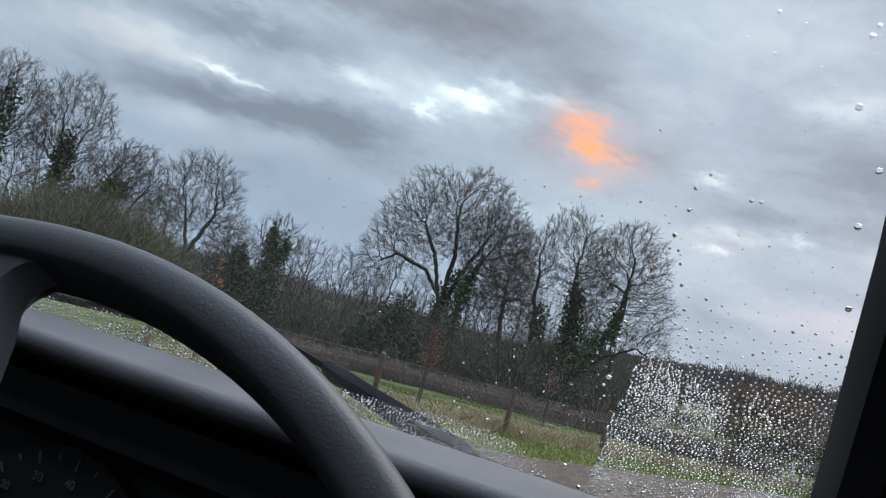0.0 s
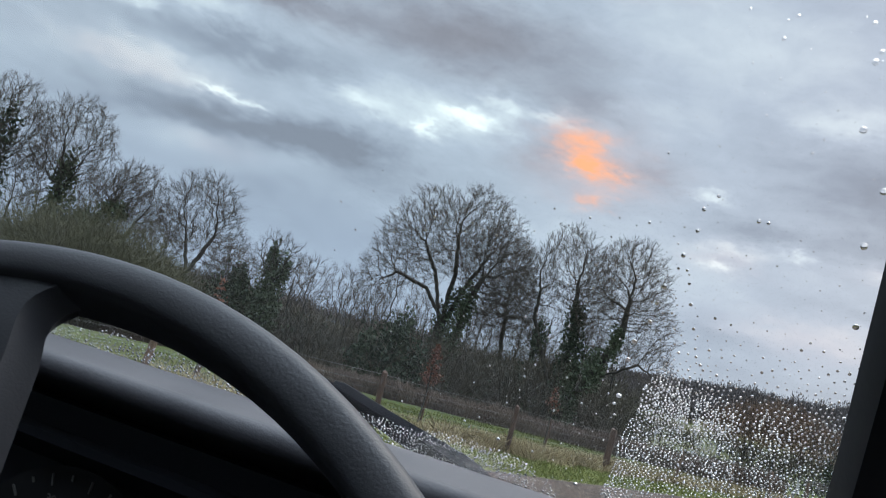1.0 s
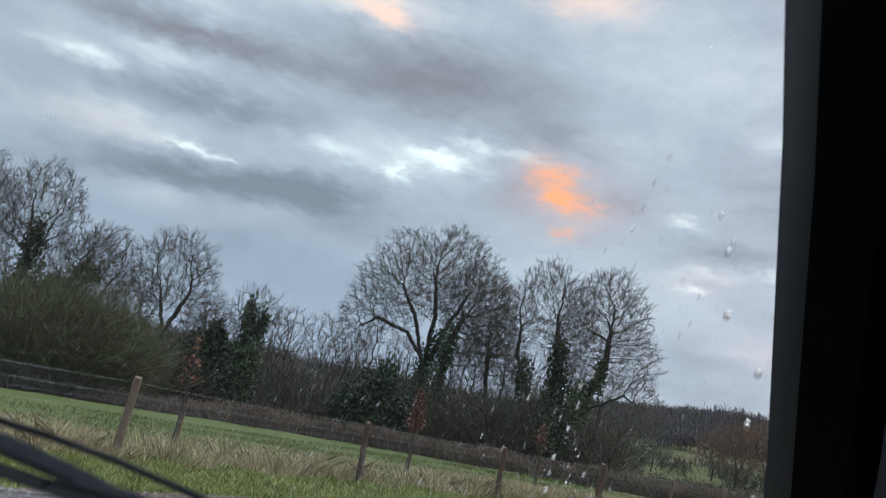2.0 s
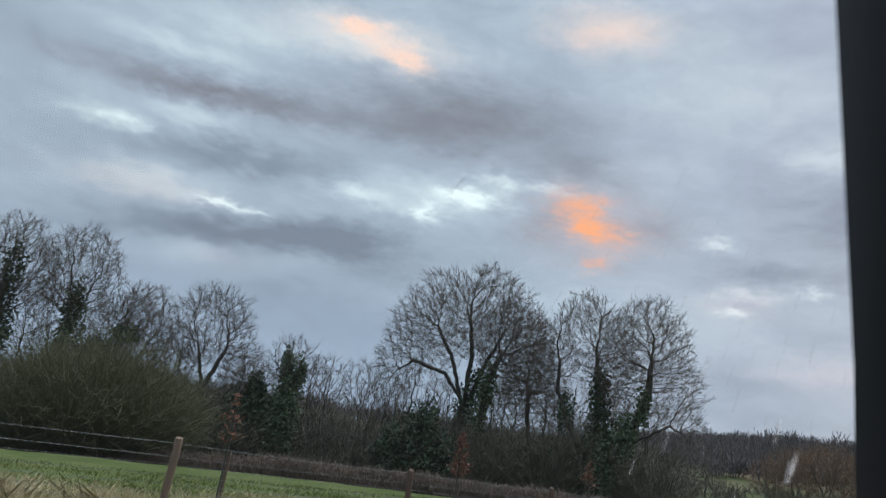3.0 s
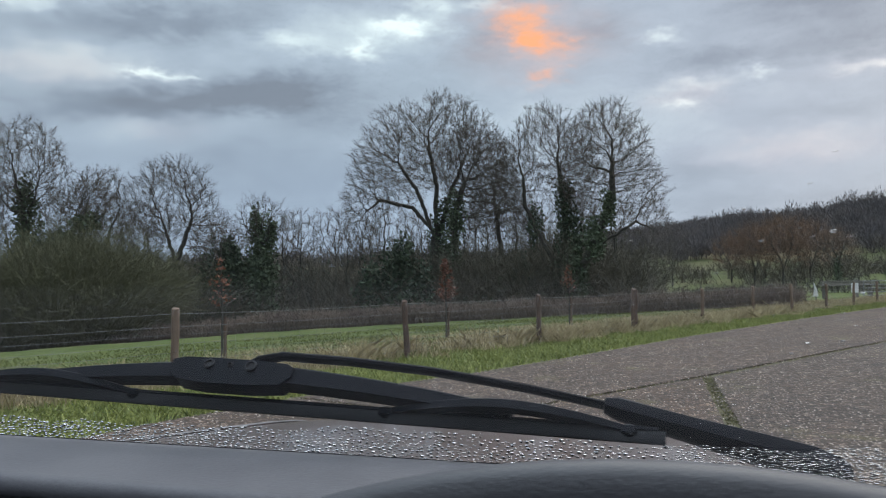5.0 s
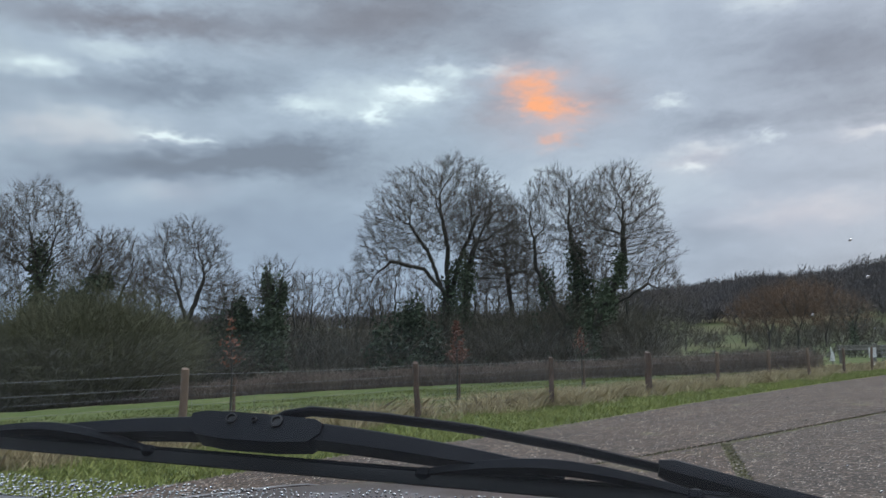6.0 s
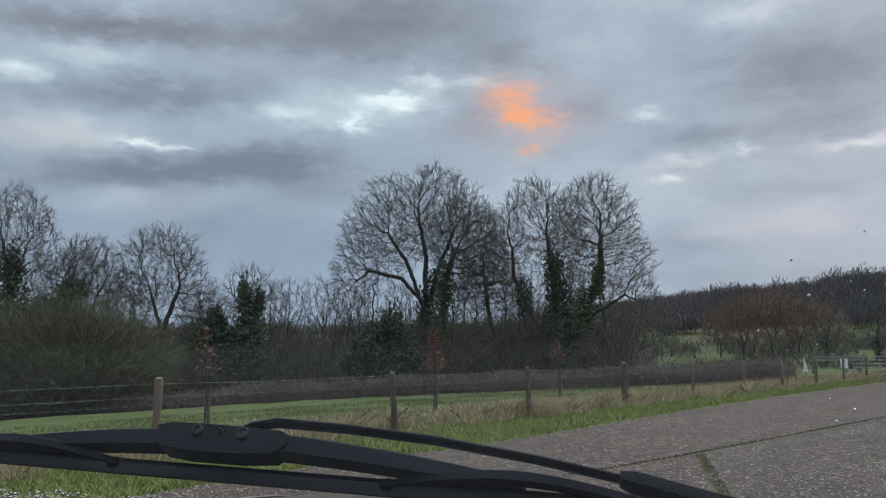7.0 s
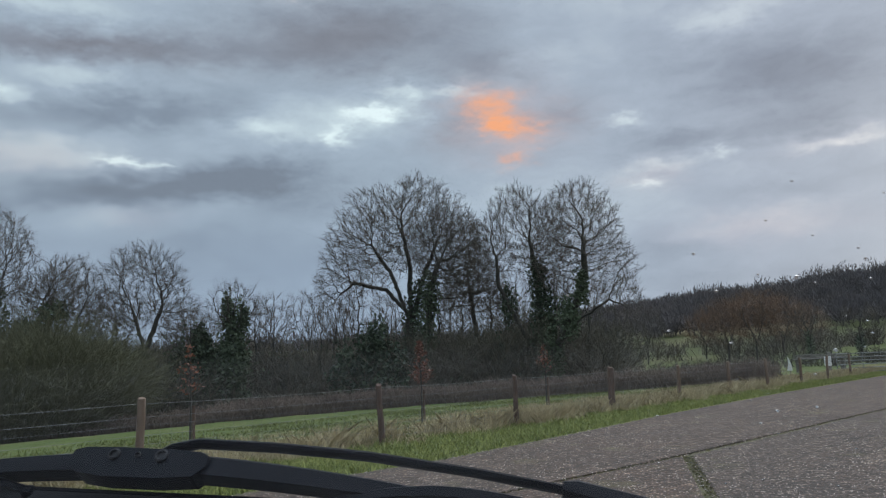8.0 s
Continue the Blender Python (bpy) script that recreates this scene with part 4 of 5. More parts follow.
far_woods()
thicket("far_hedgerow", "straggling brown hedgerow across the far fields", strip(-20, 2.6, 84, 110, 55, 21), np.random.RandomState(1).uniform(0.9, 2.2, 55), 22, BRUSH, 30, 2.0, 0.7, thin=0.02)
for i, (a, dist, h, w) in enumerate(((-2.9, 158, 9.0, 3.4), (-4.4, 150, 11.0, 4.2), (-6.2, 146, 12.0, 4.6), (-7.9, 150, 11.0, 4.0), (-9.4, 160, 8.5, 3.4))):
    bare_tree("willow_tree", "russet-twigged bare willow out in the fields", place(a, dist), [stem(a, (0, 0, -0.5), (0.1, 0, h * 0.3), (-0.6, 0, h * 0.5)), stem(a, (0, 0, h * 0.2), (1.2, 0, h * 0.5))],
              [lobe(a, 0, h * 0.64, w, h * 0.36)], 80 + i, 420, 0.7, 9, 0.22, twig_mat=RUSSET, reach=1.6, kill=0.9, lift=0.0)
thicket("far_hedgerow", "brown scrub along the far field edge", strip(-20, 3.2, 150, 200, 60, 25), np.random.RandomState(3).uniform(2.0, 5.0, 60), 26, BRUSH, 30, 4.0, 0.7, thin=0.04)
for i, (a, dist, h, w) in enumerate(((1.1, 150, 9.5, 3.6), (2.3, 160, 8.5, 3.0), (-9.6, 118, 6.5, 3.0), (-12.6, 112, 6, 2.6))):
    bare_tree("field_tree", "small bare tree out in the fields", place(a, dist), [stem(a, (0, 0, -0.5), (0.1, 0, h * 0.4))],
              [lobe(a, 0, h * 0.65, w, h * 0.34)], 60 + i, 320, 0.7, 5, 0.2, reach=1.4, kill=0.9, ivy=[((0, 0, h * 0.3), (0.6, 0.6, h * 0.3), 700)] if a < 0 else None)


# ---- the vehicle ----
van = tagged(new("van"), "brown van seen from its driver's seat, rain on its windscreen", "van")
P0 = np.array([0.236, 0.303, 1.573])
GN, GU, GS = np.array([0, 0.6544, 0.7561]), np.array([1.0, 0, 0]), np.array([0, -0.7561, 0.6544])


def on_glass(u, s, h=0.0):
    """A place on the windscreen: u across, s up the slope, h out of it."""
    return P0 + GU * (u - P0[0]) + GS * s + GN * h


def pillar_u(s):
    return 0.3032 - 0.104 * s - 0.10 * s * s


def windscreen():
    m = Mesh()
    ss = np.linspace(-0.30, 0.62, 12)
    ring = [(-1.12 - 0.10 * s, s) for s in ss] + [(pillar_u(s) + 0.012, s) for s in ss[::-1]]
    m.sweep([[on_glass(u, s, h) for u, s in ring] for h in (-0.006, 0.0)])
    ob = part("windscreen", m, GLASS, van, "rain-spotted windscreen glass", False)
    ob.visible_shadow = False
    return ob


windscreen()


def pillars():
    way = unit(on_glass(pillar_u(1.0), 1.0) - on_glass(pillar_u(0.0), 0.0))
    inn = np.array([0, -0.92, -0.39])
    for name, mat, off, prof, lab in (
        ("pillar_seal", RUBBER, 0.0, [(0.0, 0.012), (0.022, 0.016), (0.034, 0.004), (0.034, -0.022), (0.020, -0.030), (0.004, -0.026), (-0.004, -0.010)], "black rubber windscreen seal"),
        ("pillar_trim", RIMSKIN, 0.034, [(0.0, 0.004), (0.05, 0.004), (0.11, 0.0), (0.13, -0.05), (0.12, -0.10), (0.06, -0.085), (0.022, -0.062), (0.006, -0.040)], "dark moulded pillar trim"),
    ):
        rings = []
        for s in np.linspace(-0.36, 0.66, 9):
            o = on_glass(pillar_u(s) + off, s)
            rings.append([o + GU * a + GN * b for a, b in prof])
        part(name, Mesh().sweep(rings), mat, van, lab)
    # the trim's wavy highlight, put in as a paler grey bead
    bead = [on_glass(pillar_u(s) + 0.0315 + 0.0022 * math.sin(21 * s), s, -0.034) for s in np.linspace(-0.36, 0.66, 40)]
    part("pillar_highlight_bead", Mesh().tube(bead, 0.0065 + 0.002 * np.sin(np.linspace(0, 14, 40)), 10), PLASTIC, van, "grey bead drawn as the wavy highlight on the pillar trim")
    # the far pillar
    rings = []
    for s in np.linspace(-0.36, 0.66, 4):
        o = on_glass(-1.12 - 0.10 * s, s)
        rings.append([o + GU * a + GN * b for a, b in ((0, 0.01), (0, -0.05), (-0.12, -0.08), (-0.14, 0.0))])
    part("pillar_trim", Mesh().sweep(rings), DARK, van)


pillars()


def extrude_x(profile, x0, x1, steps=2):
    return Mesh().sweep([[(x, y, z) for y, z in profile] for x in np.linspace(x0, x1, steps)])


def arc(cy, cz, r, a0, a1, n=7):
    return [(cy + r * math.cos(radians(a)), cz + r * math.sin(radians(a))) for a in np.linspace(a0, a1, n)]


# dashboard: padded top, rounded lip, panel below
part("dashboard_top", extrude_x([(0.470, 1.395), (0.466, 1.412), (0.452, 1.427), (0.436, 1.4365), (0.418, 1.4390), (0.395, 1.4385), (0.375, 1.4365), *arc(0.352, 1.4275, 0.0085, 80, 235, 8), (0.375, 1.414), (0.42, 1.394)], -1.2, 0.40, 9), PLASTIC, van, "grained grey dashboard pad")
part("dashboard_panel", extrude_x([(0.42, 1.398), (0.372, 1.4035), (0.3725, 1.386), (0.366, 1.383), (0.366, 1.377), (0.374, 1.373), (0.392, 1.36), (0.386, 1.26), (0.32, 1.22), (0.30, 1.0), (0.45, 1.0)], -1.2, 0.40, 3), DARK, van, "dark instrument panel under the pad")
part("windscreen_seal", extrude_x([(0.458, 1.422), (0.463, 1.4305), (0.470, 1.4260), (0.480, 1.4175), (0.492, 1.404), (0.472, 1.398)], -1.15, 0.36, 3), RUBBER, van, "black rubber seal along the glass")


def dial():
    face = Mesh()
    c = np.array([-0.126, 0.3815, 1.2727])
    ring = [(c[0] + 0.092 * math.cos(a), c[1], c[2] + 0.092 * math.sin(a)) for a in np.linspace(0, 2 * math.pi, 48, endpoint=False)]
    face.sweep([[(x, y + 0.012, z) for x, y, z in ring], ring])
    f = part("dial", face, BLACK, van, "black speedometer dial", False)
    for i in range(15):
        a = radians(175.5 - i * 11.25)
        m = Mesh()
        d, t = np.array([math.cos(a), 0, math.sin(a)]), np.array([-math.sin(a), 0, math.cos(a)])
        r0 = 0.079 if i % 2 == 0 else 0.083
        q = [c + d * r0 + t * 0.0007, c + d * 0.087 + t * 0.0007, c + d * 0.087 - t * 0.0007, c + d * r0 - t * 0.0007]
        m.sweep([[p + (0, 0.002, 0) for p in q], [p + (0, -0.0012, 0) for p in q]])
        part("tick", m, PRINT, f, smooth=False)
    for text, a in (("10", 153), ("20", 130.5), ("30", 108), ("40", 85.5), ("50", 63), ("60", 40.5)):
        cu = bpy.data.curves.new("numeral", "FONT")
        cu.body, cu.size, cu.extrude, cu.align_x, cu.align_y = text, 0.0085, 0.0004, "CENTER", "CENTER"
        tmp = bpy.data.objects.new("numeral", cu)
        me = bpy.data.meshes.new_from_object(tmp)
        me.materials.append(PRINT)
        ob = new("numeral", me)
        ob.parent = f
        ob.matrix_local = pose(c[0] + 0.070 * math.cos(radians(a)), c[1] - 0.0012, c[2] + 0.070 * math.sin(radians(a)), 90, 0, 0)


dial()


def steering_wheel():
    wheel = new("steering_wheel")
    wheel.parent = van
    wheel["label"] = "thick grained black steering wheel"
    nrm = unit(np.array([-0.0043, 0.87, -0.4868]))
    right = unit(np.cross(nrm, (0, 0, 1.0)))
    up = np.cross(right, nrm)
    c = np.array([0.0109, 0.0637, 1.2575])
    ang = np.linspace(0, 2 * np.pi, 120, endpoint=False)
    R = 0.2637
    pts = c + R * (np.cos(ang)[:, None] * right + np.sin(ang)[:, None] * up)
    # section of the rim: rounded above, flatter towards the driver
    sec = []
    for a in np.linspace(0, 2 * np.pi, 28, endpoint=False):
        ca, sa = math.cos(a), math.sin(a)
        sec.append((0.0100 * math.copysign(abs(ca) ** 0.62, ca), 0.0151 * math.copysign(abs(sa) ** 0.58, sa)))
    m = Mesh()
    rings = []
    for a in ang:
        out = math.cos(a) * right + math.sin(a) * up
        rings.append([c + out * (R + p) - nrm * q for p, q in sec])
    rings.append(rings[0])
    m.sweep(rings, caps=False)
    part("rim", m, RIMSKIN, wheel, "grained black rim")
    hub = Mesh()
    for_h = []
    for r, h in ((0.0, 0.012), (0.035, 0.012), (0.050, 0.006), (0.054, -0.01), (0.045, -0.05), (0.0, -0.05)):
        for_h.append([c + nrm * 0.03 - nrm * h + r * (math.cos(t) * right + math.sin(t) * up) + 1e-5 * right * math.cos(t) + 1e-5 * up * math.sin(t) for t in np.linspace(0, 2 * np.pi, 28, endpoint=False)])
    hub.sweep(for_h)
    part("hub", hub, RIMSKIN, wheel)
    for deg in (100, 220, 340):
        out = math.cos(radians(deg)) * right + math.sin(radians(deg)) * up
        tan = np.cross(nrm, out)
        rings = []
        for r, w, dep in ((0.045, 0.040, 0.030), (0.11, 0.040, 0.024), (0.18, 0.037, 0.010), (0.222, 0.033, 0.001), (0.236, 0.0280, 0.0), (0.243, 0.0275, 0.0), (0.247, 0.0295, 0.0), (0.250, 0.033, 0.0), (0.254, 0.040, 0.0), (0.257, 0.050, 0.0)):
            o = c + out * r + nrm * dep
            rings.append([o + tan * w * ca + nrm * 0.013 * sa for ca, sa in ((1, 0.2), (0.7, 0.9), (-0.7, 0.9), (-1, 0.2), (-0.8, -0.8), (0.8, -0.8))])
        part("spoke", Mesh().sweep(rings), RIMSKIN, wheel)
    col = Mesh()
    col.tube([c + nrm * 0.05, c + nrm * 0.33], [0.045, 0.055], 16)
    part("column", col, DARK, wheel)


steering_wheel()


# ---- bonnet, scuttle and vents ----
MID = -0.42


def bonnet_half(y):
    return float(np.interp(y, [0.80, 1.03, 1.27, 1.55, 1.78, 1.95], [0.735, 0.703, 0.614, 0.492, 0.470, 0.44]))


def bonnet_z(x, y):
    w = bonnet_half(y)
    edge = np.interp(y, [0.86, 1.03, 1.30, 1.55, 1.70, 1.80, 1.95], [1.278, 1.250, 1.236, 1.224, 1.205, 1.165, 1.02])
    return edge + 0.022 * (1 - min(1, abs((x - MID) / w)) ** 2.4)


def bonnet():
    ys = np.concatenate([np.linspace(0.87, 1.62, 16), np.linspace(1.66, 1.95, 10)])
    m = Mesh()
    rows = []
    for y in ys:
        w = bonnet_half(y)
        rows.append([(MID + w * f, y, bonnet_z(MID + w * f, y)) for f in np.linspace(-1, 1, 31)])
    under = []
    for r in rows:
        under.append(r + [(r[-1][0], r[-1][1], r[-1][2] - 0.03), (r[0][0], r[0][1], r[0][2] - 0.03)])
    m.sweep([np.array(r)[::-1] for r in under])
    part("bonnet", m, PAINT, van, "wet brown painted bonnet")
    for sgn, name in ((1, "wing"), (-1, "wing")):
        rings = []
        for y in np.linspace(0.60, 2.0, 18):
            x0 = MID + sgn * (bonnet_half(max(y, 0.8)) + 0.006)
            z0 = float(bonnet_z(x0, max(y, 0.8))) if y < 1.95 else 1.0
            out = [(x0, z0 - 0.05), (x0, z0 + 0.001), (x0 + sgn * 0.012, z0 + 0.004), (x0 + sgn * 0.07, z0 - 0.014), (x0 + sgn * 0.15, z0 - 0.07), (x0 + sgn * 0.20, z0 - 0.20), (x0 + sgn * 0.21, 0.55), (x0, 0.55)]
            rings.append([(x, y, z) for x, z in out][::-sgn])
        part(name, Mesh().sweep(rings), PAINT, van, "brown front wing")
        # bright edge along the shut line, worn and with its highlight coloured in
        pts = []
        for y in np.linspace(0.86, 1.72, 16):
            x0 = MID + sgn * (bonnet_half(y) + 0.003)
            pts.append((x0, y, float(bonnet_z(x0, y)) + 0.003))
        part("bonnet_edge", Mesh().tube(pts, 0.0020, 6), PALE, van, "pale worn edge of the bonnet, its highlight coloured in")
    nose = Mesh()
    nose.box((1.3, 0.10, 0.62), (MID, 2.0, 0.72), bevel=0.03)
    part("nose_panel", nose, PAINT, van)


bonnet()


def scuttle():
    """The panel between bonnet and glass, with a row of slanting slots cut through it."""
    y0, z0, y1, z1 = 0.525, 1.352, 0.86, 1.312
    sl = (z1 - z0) / (y1 - y0)

    def at(x, y, h=0.0):
        return (x, y, z0 + sl * (y - y0) + h)

    m = Mesh()
    slots = [-0.995 + 0.030 * i for i in range(10)] + [-0.605 + 0.030 * i for i in range(17)]
    ya, yb = 0.735, 0.815

    def quad(c):
        m.sweep([[at(*p, -0.006) for p in c], [at(*p) for p in c]])

    # strips above and below the slots, and bars between them
    quad([(-1.12, yb), (0.20, yb), (0.20, y1), (-1.12, y1)])
    quad([(-1.12, y0), (0.33, y0), (0.33, ya), (-1.12, ya)])
    prev = -1.12
    for x in slots:
        quad([(prev, ya), (x, ya), (x, yb), (prev, yb)])
        prev = x + 0.017
    quad([(prev, ya), (0.26, ya), (0.26, yb), (prev, yb)])
    part("scuttle_panel", m, PALE, van, "wet scuttle panel coloured pale for its reflection, with slanting vent slots", False)
    # black sheet below the slots, coloured as the shade of the hollow
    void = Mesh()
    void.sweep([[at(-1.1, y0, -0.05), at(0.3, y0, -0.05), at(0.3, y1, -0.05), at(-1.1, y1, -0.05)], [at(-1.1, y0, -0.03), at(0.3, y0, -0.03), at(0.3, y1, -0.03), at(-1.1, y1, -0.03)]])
    part("slot_shade_sheet", void, BLACK, van, smooth=False)
    lip = Mesh()
    lip.tube([(x, y1 - 0.004, z1 + 0.004) for x in np.linspace(-1.12, 0.26, 8)], 0.006, 8)
    part("scuttle_seal", lip, RUBBER, van)


scuttle()


# ---- wiper ----
def wiper():
    w = new("wiper")
    w.parent = van
    w["label"] = "parked black windscreen wiper, wet"
    K3 = np.array([-0.241, 0.448, 1.492])
    K4, K6 = np.array([-0.043, 0.537, 1.456]), np.array([0.070, 0.541, 1.426])
    tip = on_glass(0.0, -0.188)
    along = unit(on_glass(-0.46, -0.158) - tip)
    rise = unit(np.cross(along, GN))
    if rise[2] < 0:
        rise = -rise
    # rubber and its metal backing
    rub = Mesh()
    L = 0.50
    base = tip + GN * 0.0035
    rings = []
    for t in np.linspace(0, L, 24):
        o = base + along * t + rise * 0.0
        rings.append([o + rise * 0.0026 + GN * 0.0035, o + rise * 0.0026 + GN * 0.001, o + rise * 0.0008 - GN * 0.0034, o - rise * 0.0008 - GN * 0.0034, o - rise * 0.0026 + GN * 0.001, o - rise * 0.0026 + GN * 0.0035])
    rub.sweep(rings)
    part("wiper_rubber", rub, RUBBER, w)
    back = Mesh()
    rings = []
    for t in np.linspace(0.004, L - 0.004, 24):
        o = base + along * t + GN * 0.0045
        rings.append([o + rise * 0.0034 - GN * 0.0010, o + rise * 0.0034 + GN * 0.0010, o - rise * 0.0034 + GN * 0.0010, o - rise * 0.0034 - GN * 0.0010])
    back.sweep(rings)
    part("wiper_spine", back, WIPER, w)

    def bridge(t0, t1, foot, high, wid, deep, name):
        """A bowed yoke: two points along the blade, heights at its feet and crown, its width and depth."""
        m = Mesh()
        rings = []
        for f in np.linspace(0, 1, 19):
            bow = 1 - abs(2 * f - 1) ** 1.7
            o = base + along * (t0 + (t1 - t0) * f) + GN * (foot + (high - foot) * bow) + rise * 0.0095 * bow
            e, g = wid * (0.8 + 0.2 * bow), deep * (0.65 + 0.35 * bow)
            rings.append([o + rise * e - GN * g, o + rise * e + GN * g * 0.6, o + rise * e * 0.5 + GN * g, o - rise * e * 0.5 + GN * g, o - rise * e + GN * g * 0.6, o - rise * e - GN * g])
        m.sweep(rings)
        part(name, m, WIPER, w)
        for t in (t0, t1):
            c = Mesh()
            o = base + along * t + GN * (foot - 0.001)
            c.box((0.010, 0.0085, 0.008), bevel=0.002, m=Matrix.Translation(o) @ Matrix((along, rise, GN)).transposed().to_4x4())
            part("claw", c, WIPER, w)

    bridge(0.020, 0.165, 0.004, 0.0090, 0.0034, 0.0034, "yoke")
    bridge(0.345, 0.490, 0.004, 0.0090, 0.0034, 0.0034, "yoke")
    bridge(0.092, 0.440, 0.0090, 0.0185, 0.0060, 0.0068, "main_bridge")
    # bracket at the middle with three rivets
    mid = base + along * 0.274 + GN * 0.0190 + rise * 0.0100
    br = Mesh()
    rings = []
    for t, lo, hi in ((-0.046, 0.004, 0.003), (-0.040, 0.0105, 0.0068), (-0.018, 0.0125, 0.0085), (0.016, 0.0125, 0.009), (0.034, 0.0105, 0.0085), (0.042, 0.005, 0.005)):
        o = mid + along * t
        rings.append([o + rise * 0.0064 - GN * lo, o + rise * 0.0070 + GN * hi * 0.7, o + rise * 0.003 + GN * hi, o - rise * 0.003 + GN * hi, o - rise * 0.0070 + GN * hi * 0.7, o - rise * 0.0064 - GN * lo])
    br.sweep(rings)
    part("bracket", br, WIPER, w, "riveted blade bracket")
    for t, r in ((0.014, 0.0036), (-0.0015, 0.0018), (-0.0165, 0.0040)):
        h = Mesh()
        o = mid + along * t + rise * 0.0066 + GN * 0.0012
        for_r = [[o + rise * e + q * (along * math.cos(a) + GN * math.sin(a)) for a in np.linspace(0, 2 * np.pi, 14, endpoint=False)] for e, q in ((0.0, r), (0.0015, r), (0.0018, r * 0.75), (0.0004, r * 0.6))]
        h.sweep(for_r)
        part("rivet", h, RUBBER, w)
    # arm: a thin rod from the bracket, then a broad cover to the spindle
    rod_m = Mesh()
    start = K3 + along * 0.03
    a1, a2 = K3 + GN * 0.004, K3 * 0.55 + K4 * 0.45 + GN * 0.008
    path = [start - GN * 0.012, start * 0.5 + K3 * 0.5, a1, K3 * 0.8 + K4 * 0.2 + GN * 0.007, a2, K3 * 0.25 + K4 * 0.75 + GN * 0.005, K4, K4 + (K6 - K4) * 0.12]
    rod_m.tube(path, 0.0043, 10, flat=0.6, up=GN)
    part("arm_rod", rod_m, WIPER, w)
    cov = Mesh()
    rings = []
    for f, a, b in ((0.0, 0.006, 0.005), (0.08, 0.0085, 0.008), (0.5, 0.0115, 0.008), (0.9, 0.0145, 0.010), (1.15, 0.0155, 0.011), (1.28, 0.012, 0.009), (1.34, 0.006, 0.005)):
        o = K4 + (K6 - K4) * f
        sd = unit(np.cross(K6 - K4, GN))
        rings.append([o + sd * a * math.cos(t) * (1 if abs(math.cos(t)) < 0.9 else 0.92) + GN * b * math.sin(t) for t in np.linspace(0, 2 * np.pi, 12, endpoint=False)])
    cov.sweep(rings)
    part("arm_cover", cov, WIPER, w, "broad plastic arm cover")
    sp = Mesh()
    o = K4 + (K6 - K4) * 1.12
    sp.tube([o - GN * 0.005, o - GN * 0.018], [0.008, 0.009], 14)
    part("spindle", sp, WIPER, w)


wiper()


# ---- cabin shell ----
def cabin():
    t = 0.03
    shell = [("roof_lining", (1.75, 2.2, t), (-0.40, -1.35, 2.09)), ("cabin_floor", (1.75, 2.6, t), (-0.40, -0.9, 0.62)),
             ("bulkhead", (1.75, t, 1.5), (-0.40, -2.45, 1.36)), ("firewall", (1.75, t, 0.82), (-0.40, 0.47, 0.99))]
    for name, size, at in shell:
        part(name, Mesh().box(size, at, bevel=0.004), DARK, van, smooth=False)
    for x in (0.47, -1.29):
        m = Mesh().box((t, 2.95, 0.78), (x, -0.98, 1.0), bevel=0.004)
        part("door_panel", m, DARK, van, smooth=False)
        m = Mesh().box((t, 2.2, 0.16), (x, -1.35, 2.0), bevel=0.004)
        part("roof_rail", m, DARK, van, smooth=False)
        for name, y0, y1 in (("side_panel", 0.06, 0.495), ("side_panel", -2.455, -0.95)):
            part(name, Mesh().box((t, y1 - y0, 0.56), (x, (y0 + y1) / 2, 1.66), bevel=0.004), DARK, van, smooth=False)
        pane = part("side_window", Mesh().box((0.005, 1.01, 0.56), (x, -0.445, 1.66)), GLASS, van, "clear side window", False)
        pane.visible_shadow = False
    # unseen header, brought low over the glass to keep skylight off the wheel
    m = Mesh()
    m.sweep([[on_glass(x, 0.38, 0.01), on_glass(x, 0.38, -0.05), on_glass(x, 0.80, -0.05), on_glass(x, 0.80, 0.01)] for x in (-1.25, 0.46)])
    part("light_blocking_header", m, DARK, van, smooth=False)


cabin()


# ---- rain ----
def scattered(r, u0, u1, s0, s1, gap, tries):
    """Spots at least a gap apart; the gap may change from place to place."""
    cell, spots = {}, []
    step = 0.006
    for _ in range(tries):
        u, s = r.uniform(u0, u1), r.uniform(s0, s1)
        g = gap(u, s)
        if g is None:
            continue
        i, j = int(u // step), int(s // step)
        ok = True
        for a in (i - 1, i, i + 1):
            for b in (j - 1, j, j + 1):
                for p, q in cell.get((a, b), ()):
                    if (p - u) ** 2 + (q - s) ** 2 < g * g:
                        ok = False
        if ok:
            cell.setdefault((i, j), []).append((u, s))
            spots.append((u, s))
    return spots


